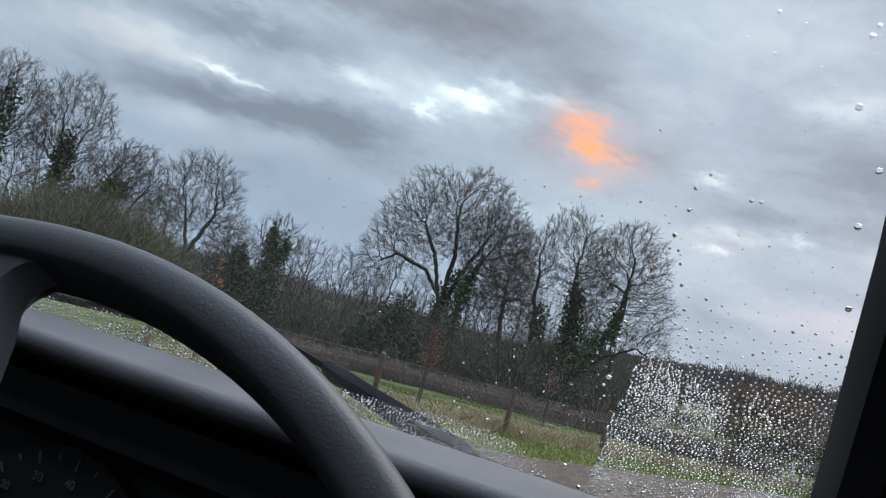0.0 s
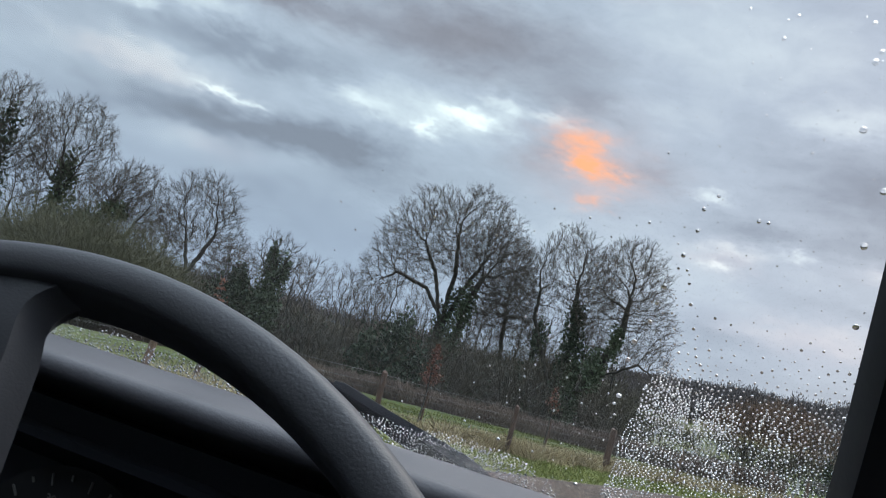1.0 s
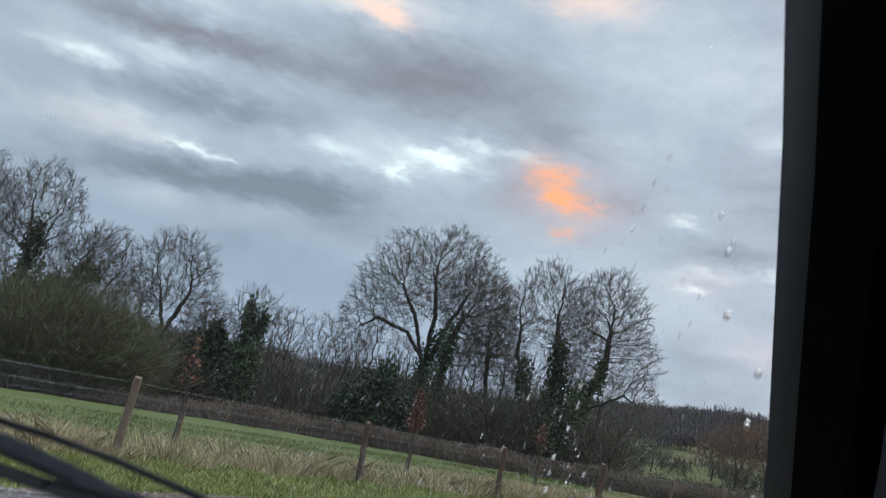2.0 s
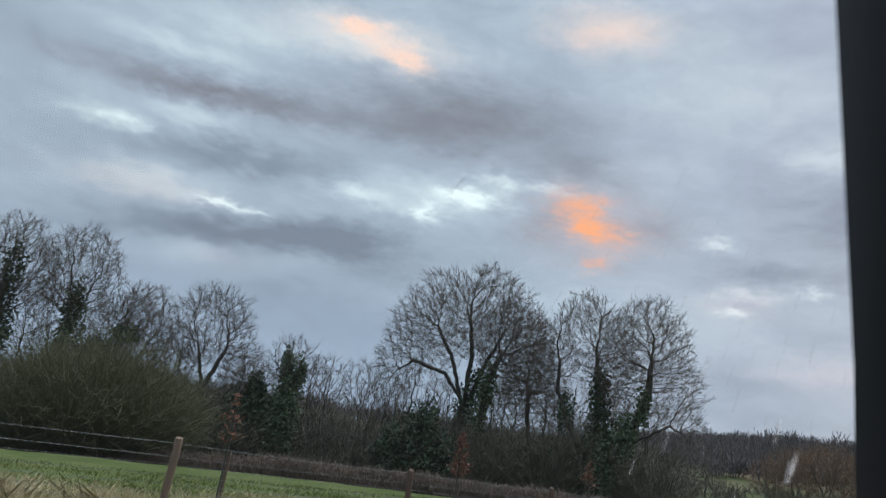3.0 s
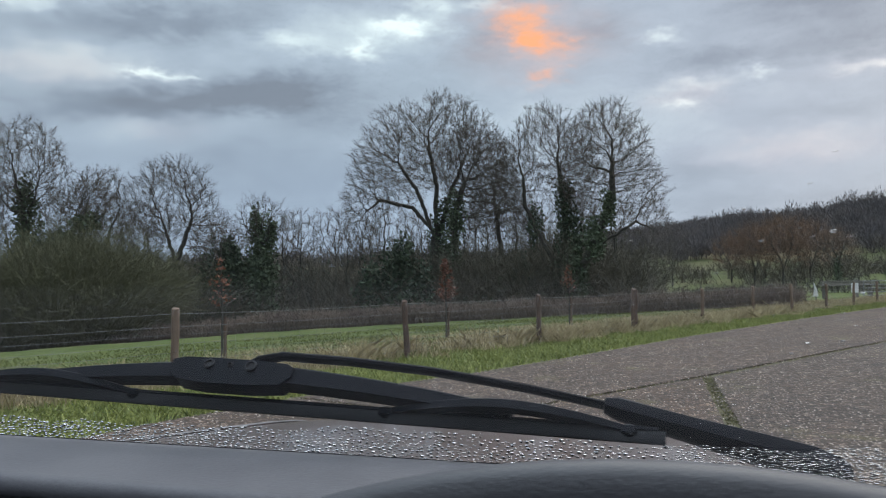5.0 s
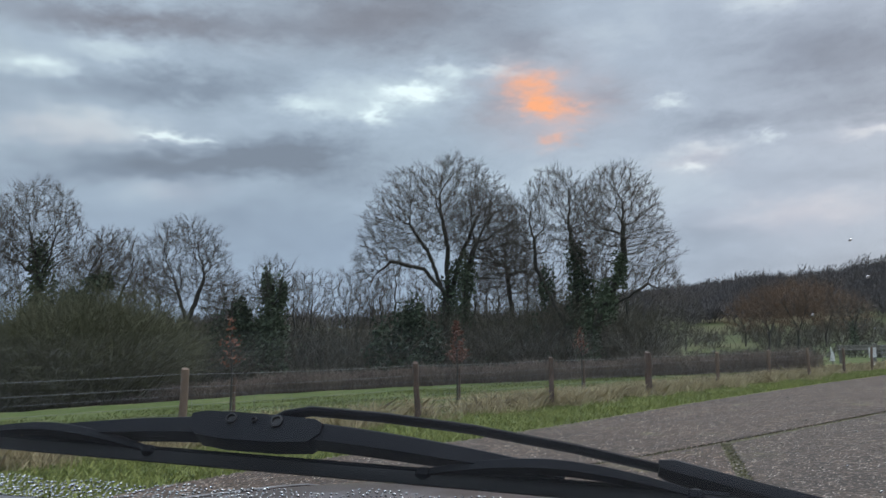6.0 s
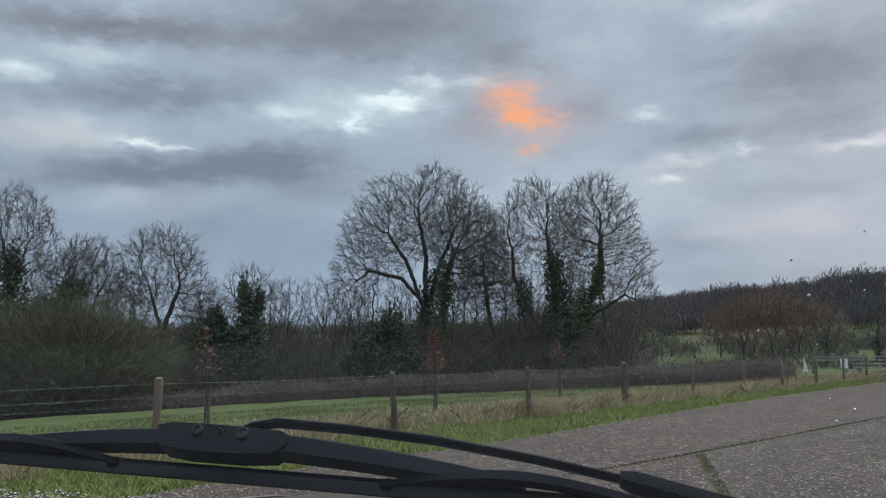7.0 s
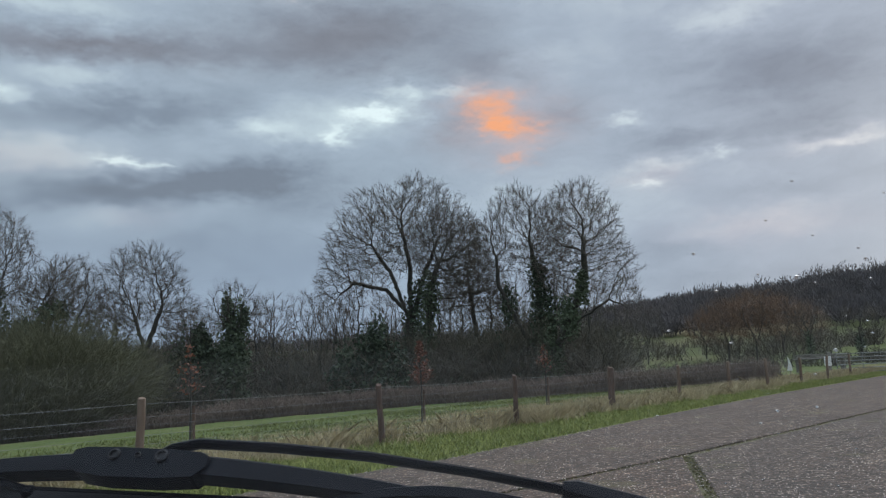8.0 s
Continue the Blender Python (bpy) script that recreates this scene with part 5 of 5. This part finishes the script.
def raindrops():
    """Domed drops on the outside of the glass: a run along the wiped edge, a dense field beyond it and along the foot."""
    r = np.random.RandomState(77)
    drops = []
    wiped_edge = [(0.229, 0.037, 1.6), (0.224, 0.029, 2.0), (0.223, 0.017, 1.8), (0.219, 0.002, 2.3), (0.218, -0.006, 1.5), (0.213, -0.019, 2.6), (0.211, -0.030, 2.2), (0.209, -0.043, 2.5), (0.203, -0.059, 2.8), (0.201, -0.073, 2.8), (0.199, -0.102, 3.2), (0.197, -0.109, 2.0), (0.198, -0.118, 1.6), (0.247, 0.028, 2.0), (0.251, 0.028, 1.7), (0.272, 0.104, 2.4), (0.275, 0.077, 2.8), (0.289, 0.052, 2.9), (0.289, 0.025, 2.9), (0.297, -0.018, 2.8)]
    strays = [(0.128, -0.171, 2.4), (0.108, -0.168, 1.6), (0.105, -0.163, 1.5), (0.180, -0.192, 3.0), (0.190, -0.210, 3.0), (0.237, -0.064, 1.9), (0.224, -0.088, 2.2), (0.227, -0.097, 1.8), (0.241, -0.093, 1.8), (0.257, -0.103, 2.0), (0.235, -0.125, 1.8), (0.221, -0.190, 2.4), (0.244, -0.181, 2.2), (0.190, 0.189, 1.7), (0.240, 0.109, 1.6), (0.243, 0.118, 1.5), (0.246, 0.128, 1.5), (0.250, 0.138, 1.6), (0.268, 0.118, 1.8), (0.273, 0.108, 1.9)]
    for u, s, q in wiped_edge + strays:
        drops.append((u, s, q * 0.00050))

    def edge(s):
        return float(np.interp(s, [-0.24, -0.217, -0.185, -0.160, -0.137, -0.113, -0.090, -0.070], [0.198, 0.200, 0.202, 0.207, 0.207, 0.214, 0.216, 0.223]))

    def field(u, s):
        if not edge(s) - 0.005 + 0.010 * r.uniform() ** 2 < u < pillar_u(s) - 0.002:
            return None
        top = float(np.interp(u, [0.22, 0.24, 0.265, 0.271, 0.30], [-0.058, -0.066, -0.078, -0.070, -0.064]))
        run = abs(u - (0.262 - 0.10 * (s + 0.06))) < 0.0035 or abs(u - (0.236 - 0.05 * (s + 0.06))) < 0.0015
        g = 0.00165 + 0.0004 * math.sin(60 * u + 3) * math.sin(45 * s) + 0.0045 * float(np.clip((s - top + 0.02) / 0.05, 0, 1)) + (0.0010 if run else 0)
        return None if s > top + 0.035 else g

    for u, s in scattered(r, 0.19, 0.335, -0.24, -0.02, field, 80000):
        drops.append((u, s, (0.00044 + 0.00042 * r.uniform() ** 2.0) * (1.35 if r.uniform() < 0.05 else 1)))

    def foot(u, s):
        top = float(np.interp(u, [-0.32, -0.295, -0.264, -0.205, -0.147, -0.122, 0.03, 0.045, 0.070, 0.091, 0.111, 0.131, 0.150, 0.153, 0.155, 0.158, 0.159, 0.174, 0.20],
                              [-0.194, -0.190, -0.194, -0.187, -0.186, -0.190, -0.190, -0.184, -0.189, -0.185, -0.180, -0.179, -0.190, -0.194, -0.225, -0.225, -0.196, -0.219, -0.226]))
        return None if s > top + 0.003 * math.sin(90 * u) else (0.0029 if u < 0.0 else 0.0018) + 0.04 * max(0.0, s - top + 0.010)

    for u, s in scattered(r, -0.60, 0.20, -0.235, -0.17, foot, 60000):
        drops.append((u, s, (0.00048 + 0.00042 * r.uniform() ** 2) * (1.5 if u < 0.0 else 1.1)))
    for u, s in scattered(r, -0.50, 0.225, -0.20, 0.02, lambda u, s: 0.005 if r.uniform() < np.clip((u + 0.05) / 0.26, 0.01, 1) ** 2.2 else None, 3600):
        drops.append((u, s, 0.00030 + 0.00046 * r.uniform() ** 3))
    for u, s in scattered(r, 0.205, 0.32, -0.06, 0.20, lambda u, s: 0.006 if u < pillar_u(s) - 0.003 else None, 700):
        drops.append((u, s, 0.00022 + 0.00036 * r.uniform() ** 4))
    beads("raindrops", "clear raindrops beaded on the windscreen", [(on_glass(u, s, 0.0002), GU, GS, GN, q) for u, s, q in drops], r)


def bonnet_beads():
    r = np.random.RandomState(78)
    up = np.array([0, 0, 1.0])
    spots = []
    for _ in range(1500):
        x, y = r.uniform(-1.0, 0.24), 0.88 + 0.55 * r.uniform() ** 1.6
        if abs(x - MID) < bonnet_half(y) - 0.01:
            spots.append((np.array([x, y, bonnet_z(x, y) + 0.0003]), GU, np.array([0, 1.0, 0]), up, r.uniform(0.0005, 0.0016)))
    for _ in range(320):
        x, y = r.uniform(-1.0, 0.18), r.uniform(0.54, 0.73)
        spots.append((np.array([x, y, 1.352 - 0.1194 * (y - 0.525) + 0.0003]), GU, np.array([0, 1.0, 0]), up, r.uniform(0.0005, 0.0015)))
    beads("rain_beads", "rain beads on the wet bonnet and scuttle", spots, r)


def beads(name, label, spots, r):
    """Low domes of water at many places, one mesh."""
    vs, fs, n = [], [], 0
    lat = [(1.0, 0.0), (0.97, 0.28), (0.80, 0.56), (0.45, 0.76)]
    for c, gu, gs, gn, q in spots:
        seg = 10 if q > 0.0012 else 7
        st = 1 + r.uniform(0, 0.25)
        wob = 1 + r.normal(0, 0.05, seg)
        a = np.arange(seg) * 2 * np.pi / seg
        for w, h in lat:
            for t in range(seg):
                vs.append(c + gu * q * w * math.cos(a[t]) * wob[t] + gs * q * w * st * math.sin(a[t]) * wob[t] + gn * q * h)
        vs.append(c + gn * q * 0.83)
        vs.append(c)
        for i in range(3):
            for t in range(seg):
                p = (t + 1) % seg
                fs.append((n + i * seg + t, n + i * seg + p, n + (i + 1) * seg + p, n + (i + 1) * seg + t))
        for t in range(seg):
            p = (t + 1) % seg
            fs.append((n + 3 * seg + t, n + 3 * seg + p, n + 4 * seg))
            fs.append((n + p, n + t, n + 4 * seg + 1))
        n += 4 * seg + 2
    m = Mesh()
    m.v, m.f, m.n = [np.array(vs)], fs, n
    ob = build(name, m, WATER)
    ob.data.shade_smooth()
    return tagged(ob, label, "raindrops", kind="stuff")


raindrops()
bonnet_beads()


# ---- saplings ----
def sapling(label, at, height, crown, seed, leafy=1.0, spare=False):
    r = np.random.RandomState(seed)
    ob = tagged(new("sapling"), label, "sapling", group="saplings in the field")
    x, y = at
    drop = float(ground_z(x, y))
    ob.location = (x, y, drop)
    height, crown = height - drop, (crown[0] - drop, crown[1] - drop, crown[2])
    m = Mesh()
    m.tube([(0, 0, -0.1), (0.02, 0, height * 0.4), (-0.02, 0.01, height * 0.75), (0, 0, height)], [0.03, 0.022, 0.012, 0.004], 7)
    part("stem", m, BARK, ob)
    st = Mesh()
    st.tube([(0.07, 0.02, -0.2), (0.075, 0.02, height * 0.36)], [0.035, 0.033], 8)
    part("stake", st, GREYWOOD if spare else POST, ob, "wooden tree stake")
    n = 60
    z = r.uniform(crown[0], crown[1], n)
    a = r.uniform(0, 2 * np.pi, n)
    o = np.c_[np.zeros(n), np.zeros(n), z]
    ln = crown[2] * (1.15 - (z - crown[0]) / (crown[1] - crown[0])) * r.uniform(0.5, 1.0, n)
    e = o + np.c_[np.cos(a) * ln, np.sin(a) * ln, ln * 0.55]
    v, f = sticks(o, e, np.full(n, 0.008), np.full(n, 0.003))
    b = arrays("branch", v, f, 4, TWIG)
    b.parent = ob
    k = int(520 * leafy)
    t = r.uniform(0.25, 1.0, (k, 1))
    i = r.randint(0, n, k)
    c = o[i] + (e[i] - o[i]) * t + r.normal(0, 0.03, (k, 3))
    v, f = leaves(c, 0.042, r)
    lf = arrays("leaves", v, f, 4, DRYLEAF)
    lf.parent = ob
    lf["label"] = "withered russet leaves"
    return ob


sapling("staked young tree holding russet dry leaves", (-7.0, 21.9), 2.6, (0.95, 2.2, 0.42), 1, 1.3)
sapling("staked sapling with a few withered leaves", (-9.5, 14.0), 2.75, (1.0, 2.1, 0.44), 2, 0.22)
sapling("thin staked sapling nearly bare of leaves", (-4.3, 28.7), 2.9, (1.0, 2.1, 0.40), 3, 0.4)


# ---- field gate, pen and marker beside the fence ----
def hurdle(at, length, turn, label):
    ob = tagged(new("metal_hurdle"), label, "hurdle", group="hurdles of the pen")
    ob.matrix_basis = pose(*at, 0, 0, turn)
    for h in (0.15, 0.36, 0.57, 0.78, 0.99, 1.20):
        part("rail", Mesh().tube([(0, 0, h), (length, 0, h)], 0.024, 8), GALV, ob)
    for x in (0, length / 2, length):
        part("upright", Mesh().tube([(x, 0.03, 0.02), (x, 0.03, 1.24)], 0.024, 8), GALV, ob)
    return ob


hurdle((9.7, 49.5, 0.0), 3.2, 20, "grey galvanised livestock hurdle beside the road")
hurdle((12.8, 50.7, 0.0), 3.2, 14, "grey galvanised livestock hurdle, next along")
hurdle((16.0, 51.4, 0.0), 3.2, 8, "grey galvanised livestock hurdle at the pen's end")


def rail_stack():
    ob = tagged(new("rail_stack"), "low stack of weathered grey timber rails", "timber")
    for i in range(7):
        m = Mesh().box((3.6, 0.16, 0.07), (0.05 * (i % 3), 0.2 * (i % 2), 0.9 + 0.085 * (i // 2)), bevel=0.01)
        part("rail", m, GREYWOOD, ob, smooth=False)
    for x in (-1.5, 1.5):
        part("trestle", Mesh().box((0.14, 0.5, 0.90), (x, 0.1, 0.44), bevel=0.01), GREYWOOD, ob, smooth=False)
    ob.matrix_basis = pose(10.2, 57.0, 0.0, 0, 0, 15)


rail_stack()


def notice():
    ob = tagged(new("notice_board"), "small white notice fixed to a wooden post", "sign")
    part("post", Mesh().box((0.14, 0.14, 1.35), (0, 0, 0.66), bevel=0.012), GREYWOOD, ob)
    part("board", Mesh().box((0.36, 0.02, 0.52), (-0.12, -0.09, 0.86), bevel=0.004), WHITE, ob, "blank white board")
    ob.matrix_basis = pose(8.7, 46.2, 0.0, 0, 0, 5)


notice()


def marker():
    ob = tagged(new("marker_post"), "pointed white marker standing behind the fence", "marker")
    m = Mesh()
    m.sweep([[(-0.30, 0, 0.55), (0.12, 0, 0.55), (0.12, 0.04, 0.55), (-0.30, 0.04, 0.55)], [(-0.16, 0, 1.15), (0.05, 0, 1.15), (0.05, 0.04, 1.15), (-0.16, 0.04, 1.15)], [(-0.20, 0, 1.72), (-0.17, 0, 1.72), (-0.17, 0.04, 1.72), (-0.20, 0.04, 1.72)]])
    part("blade", m, WHITE, ob, smooth=False)
    part("post", Mesh().box((0.10, 0.10, 0.75), (-0.05, 0.07, 0.36), bevel=0.01), GREYWOOD, ob)
    ob.matrix_basis = pose(6.9, 47.5, 0.0) @ Matrix.Scale(0.68, 4)


marker()


# ---- grass ----
def blades(name, label, roots, height, seed, mat, width=0.006, lean=0.35):
    r = np.random.RandomState(seed)
    n = len(roots)
    h = np.broadcast_to(np.asarray(height, float), (n,))[:, None] * r.uniform(0.6, 1.3, (n, 1))
    a = r.uniform(0, 2 * np.pi, n)
    side = np.c_[np.cos(a), np.sin(a), np.zeros(n)]
    tilt = np.c_[r.normal(0, lean, n), r.normal(0, lean, n), np.ones(n)]
    w = width * r.uniform(0.7, 1.3, (n, 1))
    mid = roots + tilt * h * 0.55
    top = roots + tilt * (1.35, 1.35, 1.0) * h
    v = np.stack([roots - side * w, roots + side * w, mid + side * w * 0.8, top, mid - side * w * 0.8], 1).reshape(-1, 3)
    f = np.arange(n * 5).reshape(-1, 5)
    ob = arrays(name, v, f, 5, mat)
    return tagged(ob, label, "grass", kind="stuff")


def verge_x(y):
    v = np.array(VERGE)
    return np.interp(y, v[:, 1], v[:, 0])


def fence_x(y):
    return FENCE_AT[0] + (y - FENCE_AT[1]) * FENCE_WAY[0] / FENCE_WAY[1]


def verge_grass():
    r = np.random.RandomState(50)
    n = 62000
    y = 3.5 + (52 - 3.5) * r.uniform(0, 1, n) ** 1.9
    f = r.uniform(-0.02, 1.05, n)
    x = verge_x(y) + r.normal(0, 0.05, n) - (verge_x(y) - fence_x(y) + 0.4) * f
    blades("verge_grass", "short bright green grass of the road verge", np.c_[x, y, np.full(n, -0.01)], np.interp(y, [4, 20, 50], [0.085, 0.10, 0.15]), 51, VERGEGRASS, 0.010, 0.45)
    # tussocks of long dry grass along the fence, thickest by the posts
    cs, hs = [], []
    ty = np.concatenate([4 + 50 * r.uniform(0, 1, 330) ** 1.35, np.repeat([p[1] for p in POSTS], 5) + r.normal(0, 0.45, 5 * len(POSTS))])
    tx = fence_x(ty) + r.normal(-0.25, 0.42, len(ty))
    for x, y in zip(tx, ty):
        k = r.randint(50, 150)
        w = r.uniform(0.07, 0.22)
        px, py = x + r.normal(0, w, k), y + r.normal(0, w, k)
        cs.append(np.c_[px, py, ground_z(px, py) - 0.01])
        hs.append(np.full(k, r.uniform(0.16, 0.46)))
    blades("tussocks", "long dry tussocky grass under the fence", np.concatenate(cs), np.concatenate(hs), 52, DRY, 0.006, 0.42)
    n = 95000
    d = r.uniform(0, 1, n) ** 1.35 * 17
    t = r.uniform(-12, 45, n)
    x = FENCE_AT[0] + FENCE_WAY[0] * t - 0.905 * d
    y = FENCE_AT[1] + FENCE_WAY[1] * t + 0.426 * d
    patch = np.sin(x * 0.9) * np.sin(y * 0.7) + r.normal(0, 0.7, n) > 0
    base = np.c_[x, y, ground_z(x, y) - 0.01]
    blades("pasture_straw", "straw-coloured rough grass inside the field", base[patch & (d < 8) & (r.uniform(0, 1, n) < 0.7)], 0.13, 53, DRY, 0.008, 0.6)
    blades("pasture_grass", "green rough grass inside the field", base[~patch], 0.11, 54, GRASS, 0.010, 0.5)
    # moss and low weeds in the joints of the road
    cs = []
    for (x0, y0), (x1, y1), k, w in (((0.85, -6.0), (0.54, 6.0), 900, 0.05), ((0.54, 6.0), (0.24, 12.3), 1500, 0.05), ((-2.45, 8.2), (0.2, 12.4), 500, 0.03), ((0.2, 12.4), (9.8, 29.5), 900, 0.03), ((-5.0, 9.2), (-2.45, 8.2), 500, 0.05)):
        f = r.uniform(0, 1, k)
        cs.append(np.c_[x0 + (x1 - x0) * f + r.normal(0, w, k), y0 + (y1 - y0) * f + r.normal(0, w, k), np.full(k, 0.012)])
    blades("joint_moss", "moss and low weeds in the road joints", np.concatenate(cs), 0.022, 57, MOSSBLADE, 0.008, 0.8)
    # clumps round the foot of each post
    cs = []
    for p in POSTS:
        k = 80
        cs.append(np.asarray(p) + np.c_[r.normal(0, 0.2, k), r.normal(0.12, 0.2, k), np.full(k, -0.02)])
    blades("post_tufts", "tufts of uncut grass round the fence posts", np.concatenate(cs), 0.22, 55, DRY, 0.007, 0.4)
    cs = [np.asarray(p) + np.c_[r.normal(-0.15, 0.2, 80), r.normal(0.1, 0.2, 80), np.full(80, -0.02)] for p in POSTS]
    blades("post_tufts", "green grass round the fence posts", np.concatenate(cs), 0.17, 56, GRASS, 0.008, 0.4)


verge_grass()


# ---- loose aggregate standing proud of the road ----
def pebbles():
    r = np.random.RandomState(60)
    n = 70000
    y = 4.0 + 26 * r.uniform(0, 1, n) ** 1.7
    x = verge_x(y) + 0.15 + (4.0 + 0.62 * y) * r.uniform(0, 1, n)
    s = 0.005 + 0.009 * r.uniform(0, 1, n) ** 2
    a = r.uniform(0, 2 * np.pi, n)
    c = np.c_[x, y, np.full(n, 0.029)]
    v = [c + np.c_[np.cos(a + q) * s * w, np.sin(a + q) * s * w, np.zeros(n)] for q, w in ((0, 1.2), (1.6, 0.8), (3.2, 1.1), (4.8, 0.9))]
    v.append(c + np.c_[r.normal(0, 0.2, n) * s, r.normal(0, 0.2, n) * s, s * 0.9])
    i = np.arange(n)[:, None] * 5
    f = np.concatenate([i + (0, 1, 4), i + (1, 2, 4), i + (2, 3, 4), i + (3, 0, 4)], 1).reshape(-1, 3)
    tagged(arrays("road_aggregate", np.stack(v, 1).reshape(-1, 3), f, 3, PEBBLE), "pebbles of brown and pale aggregate in the worn road", "gravel", kind="stuff")


pebbles()
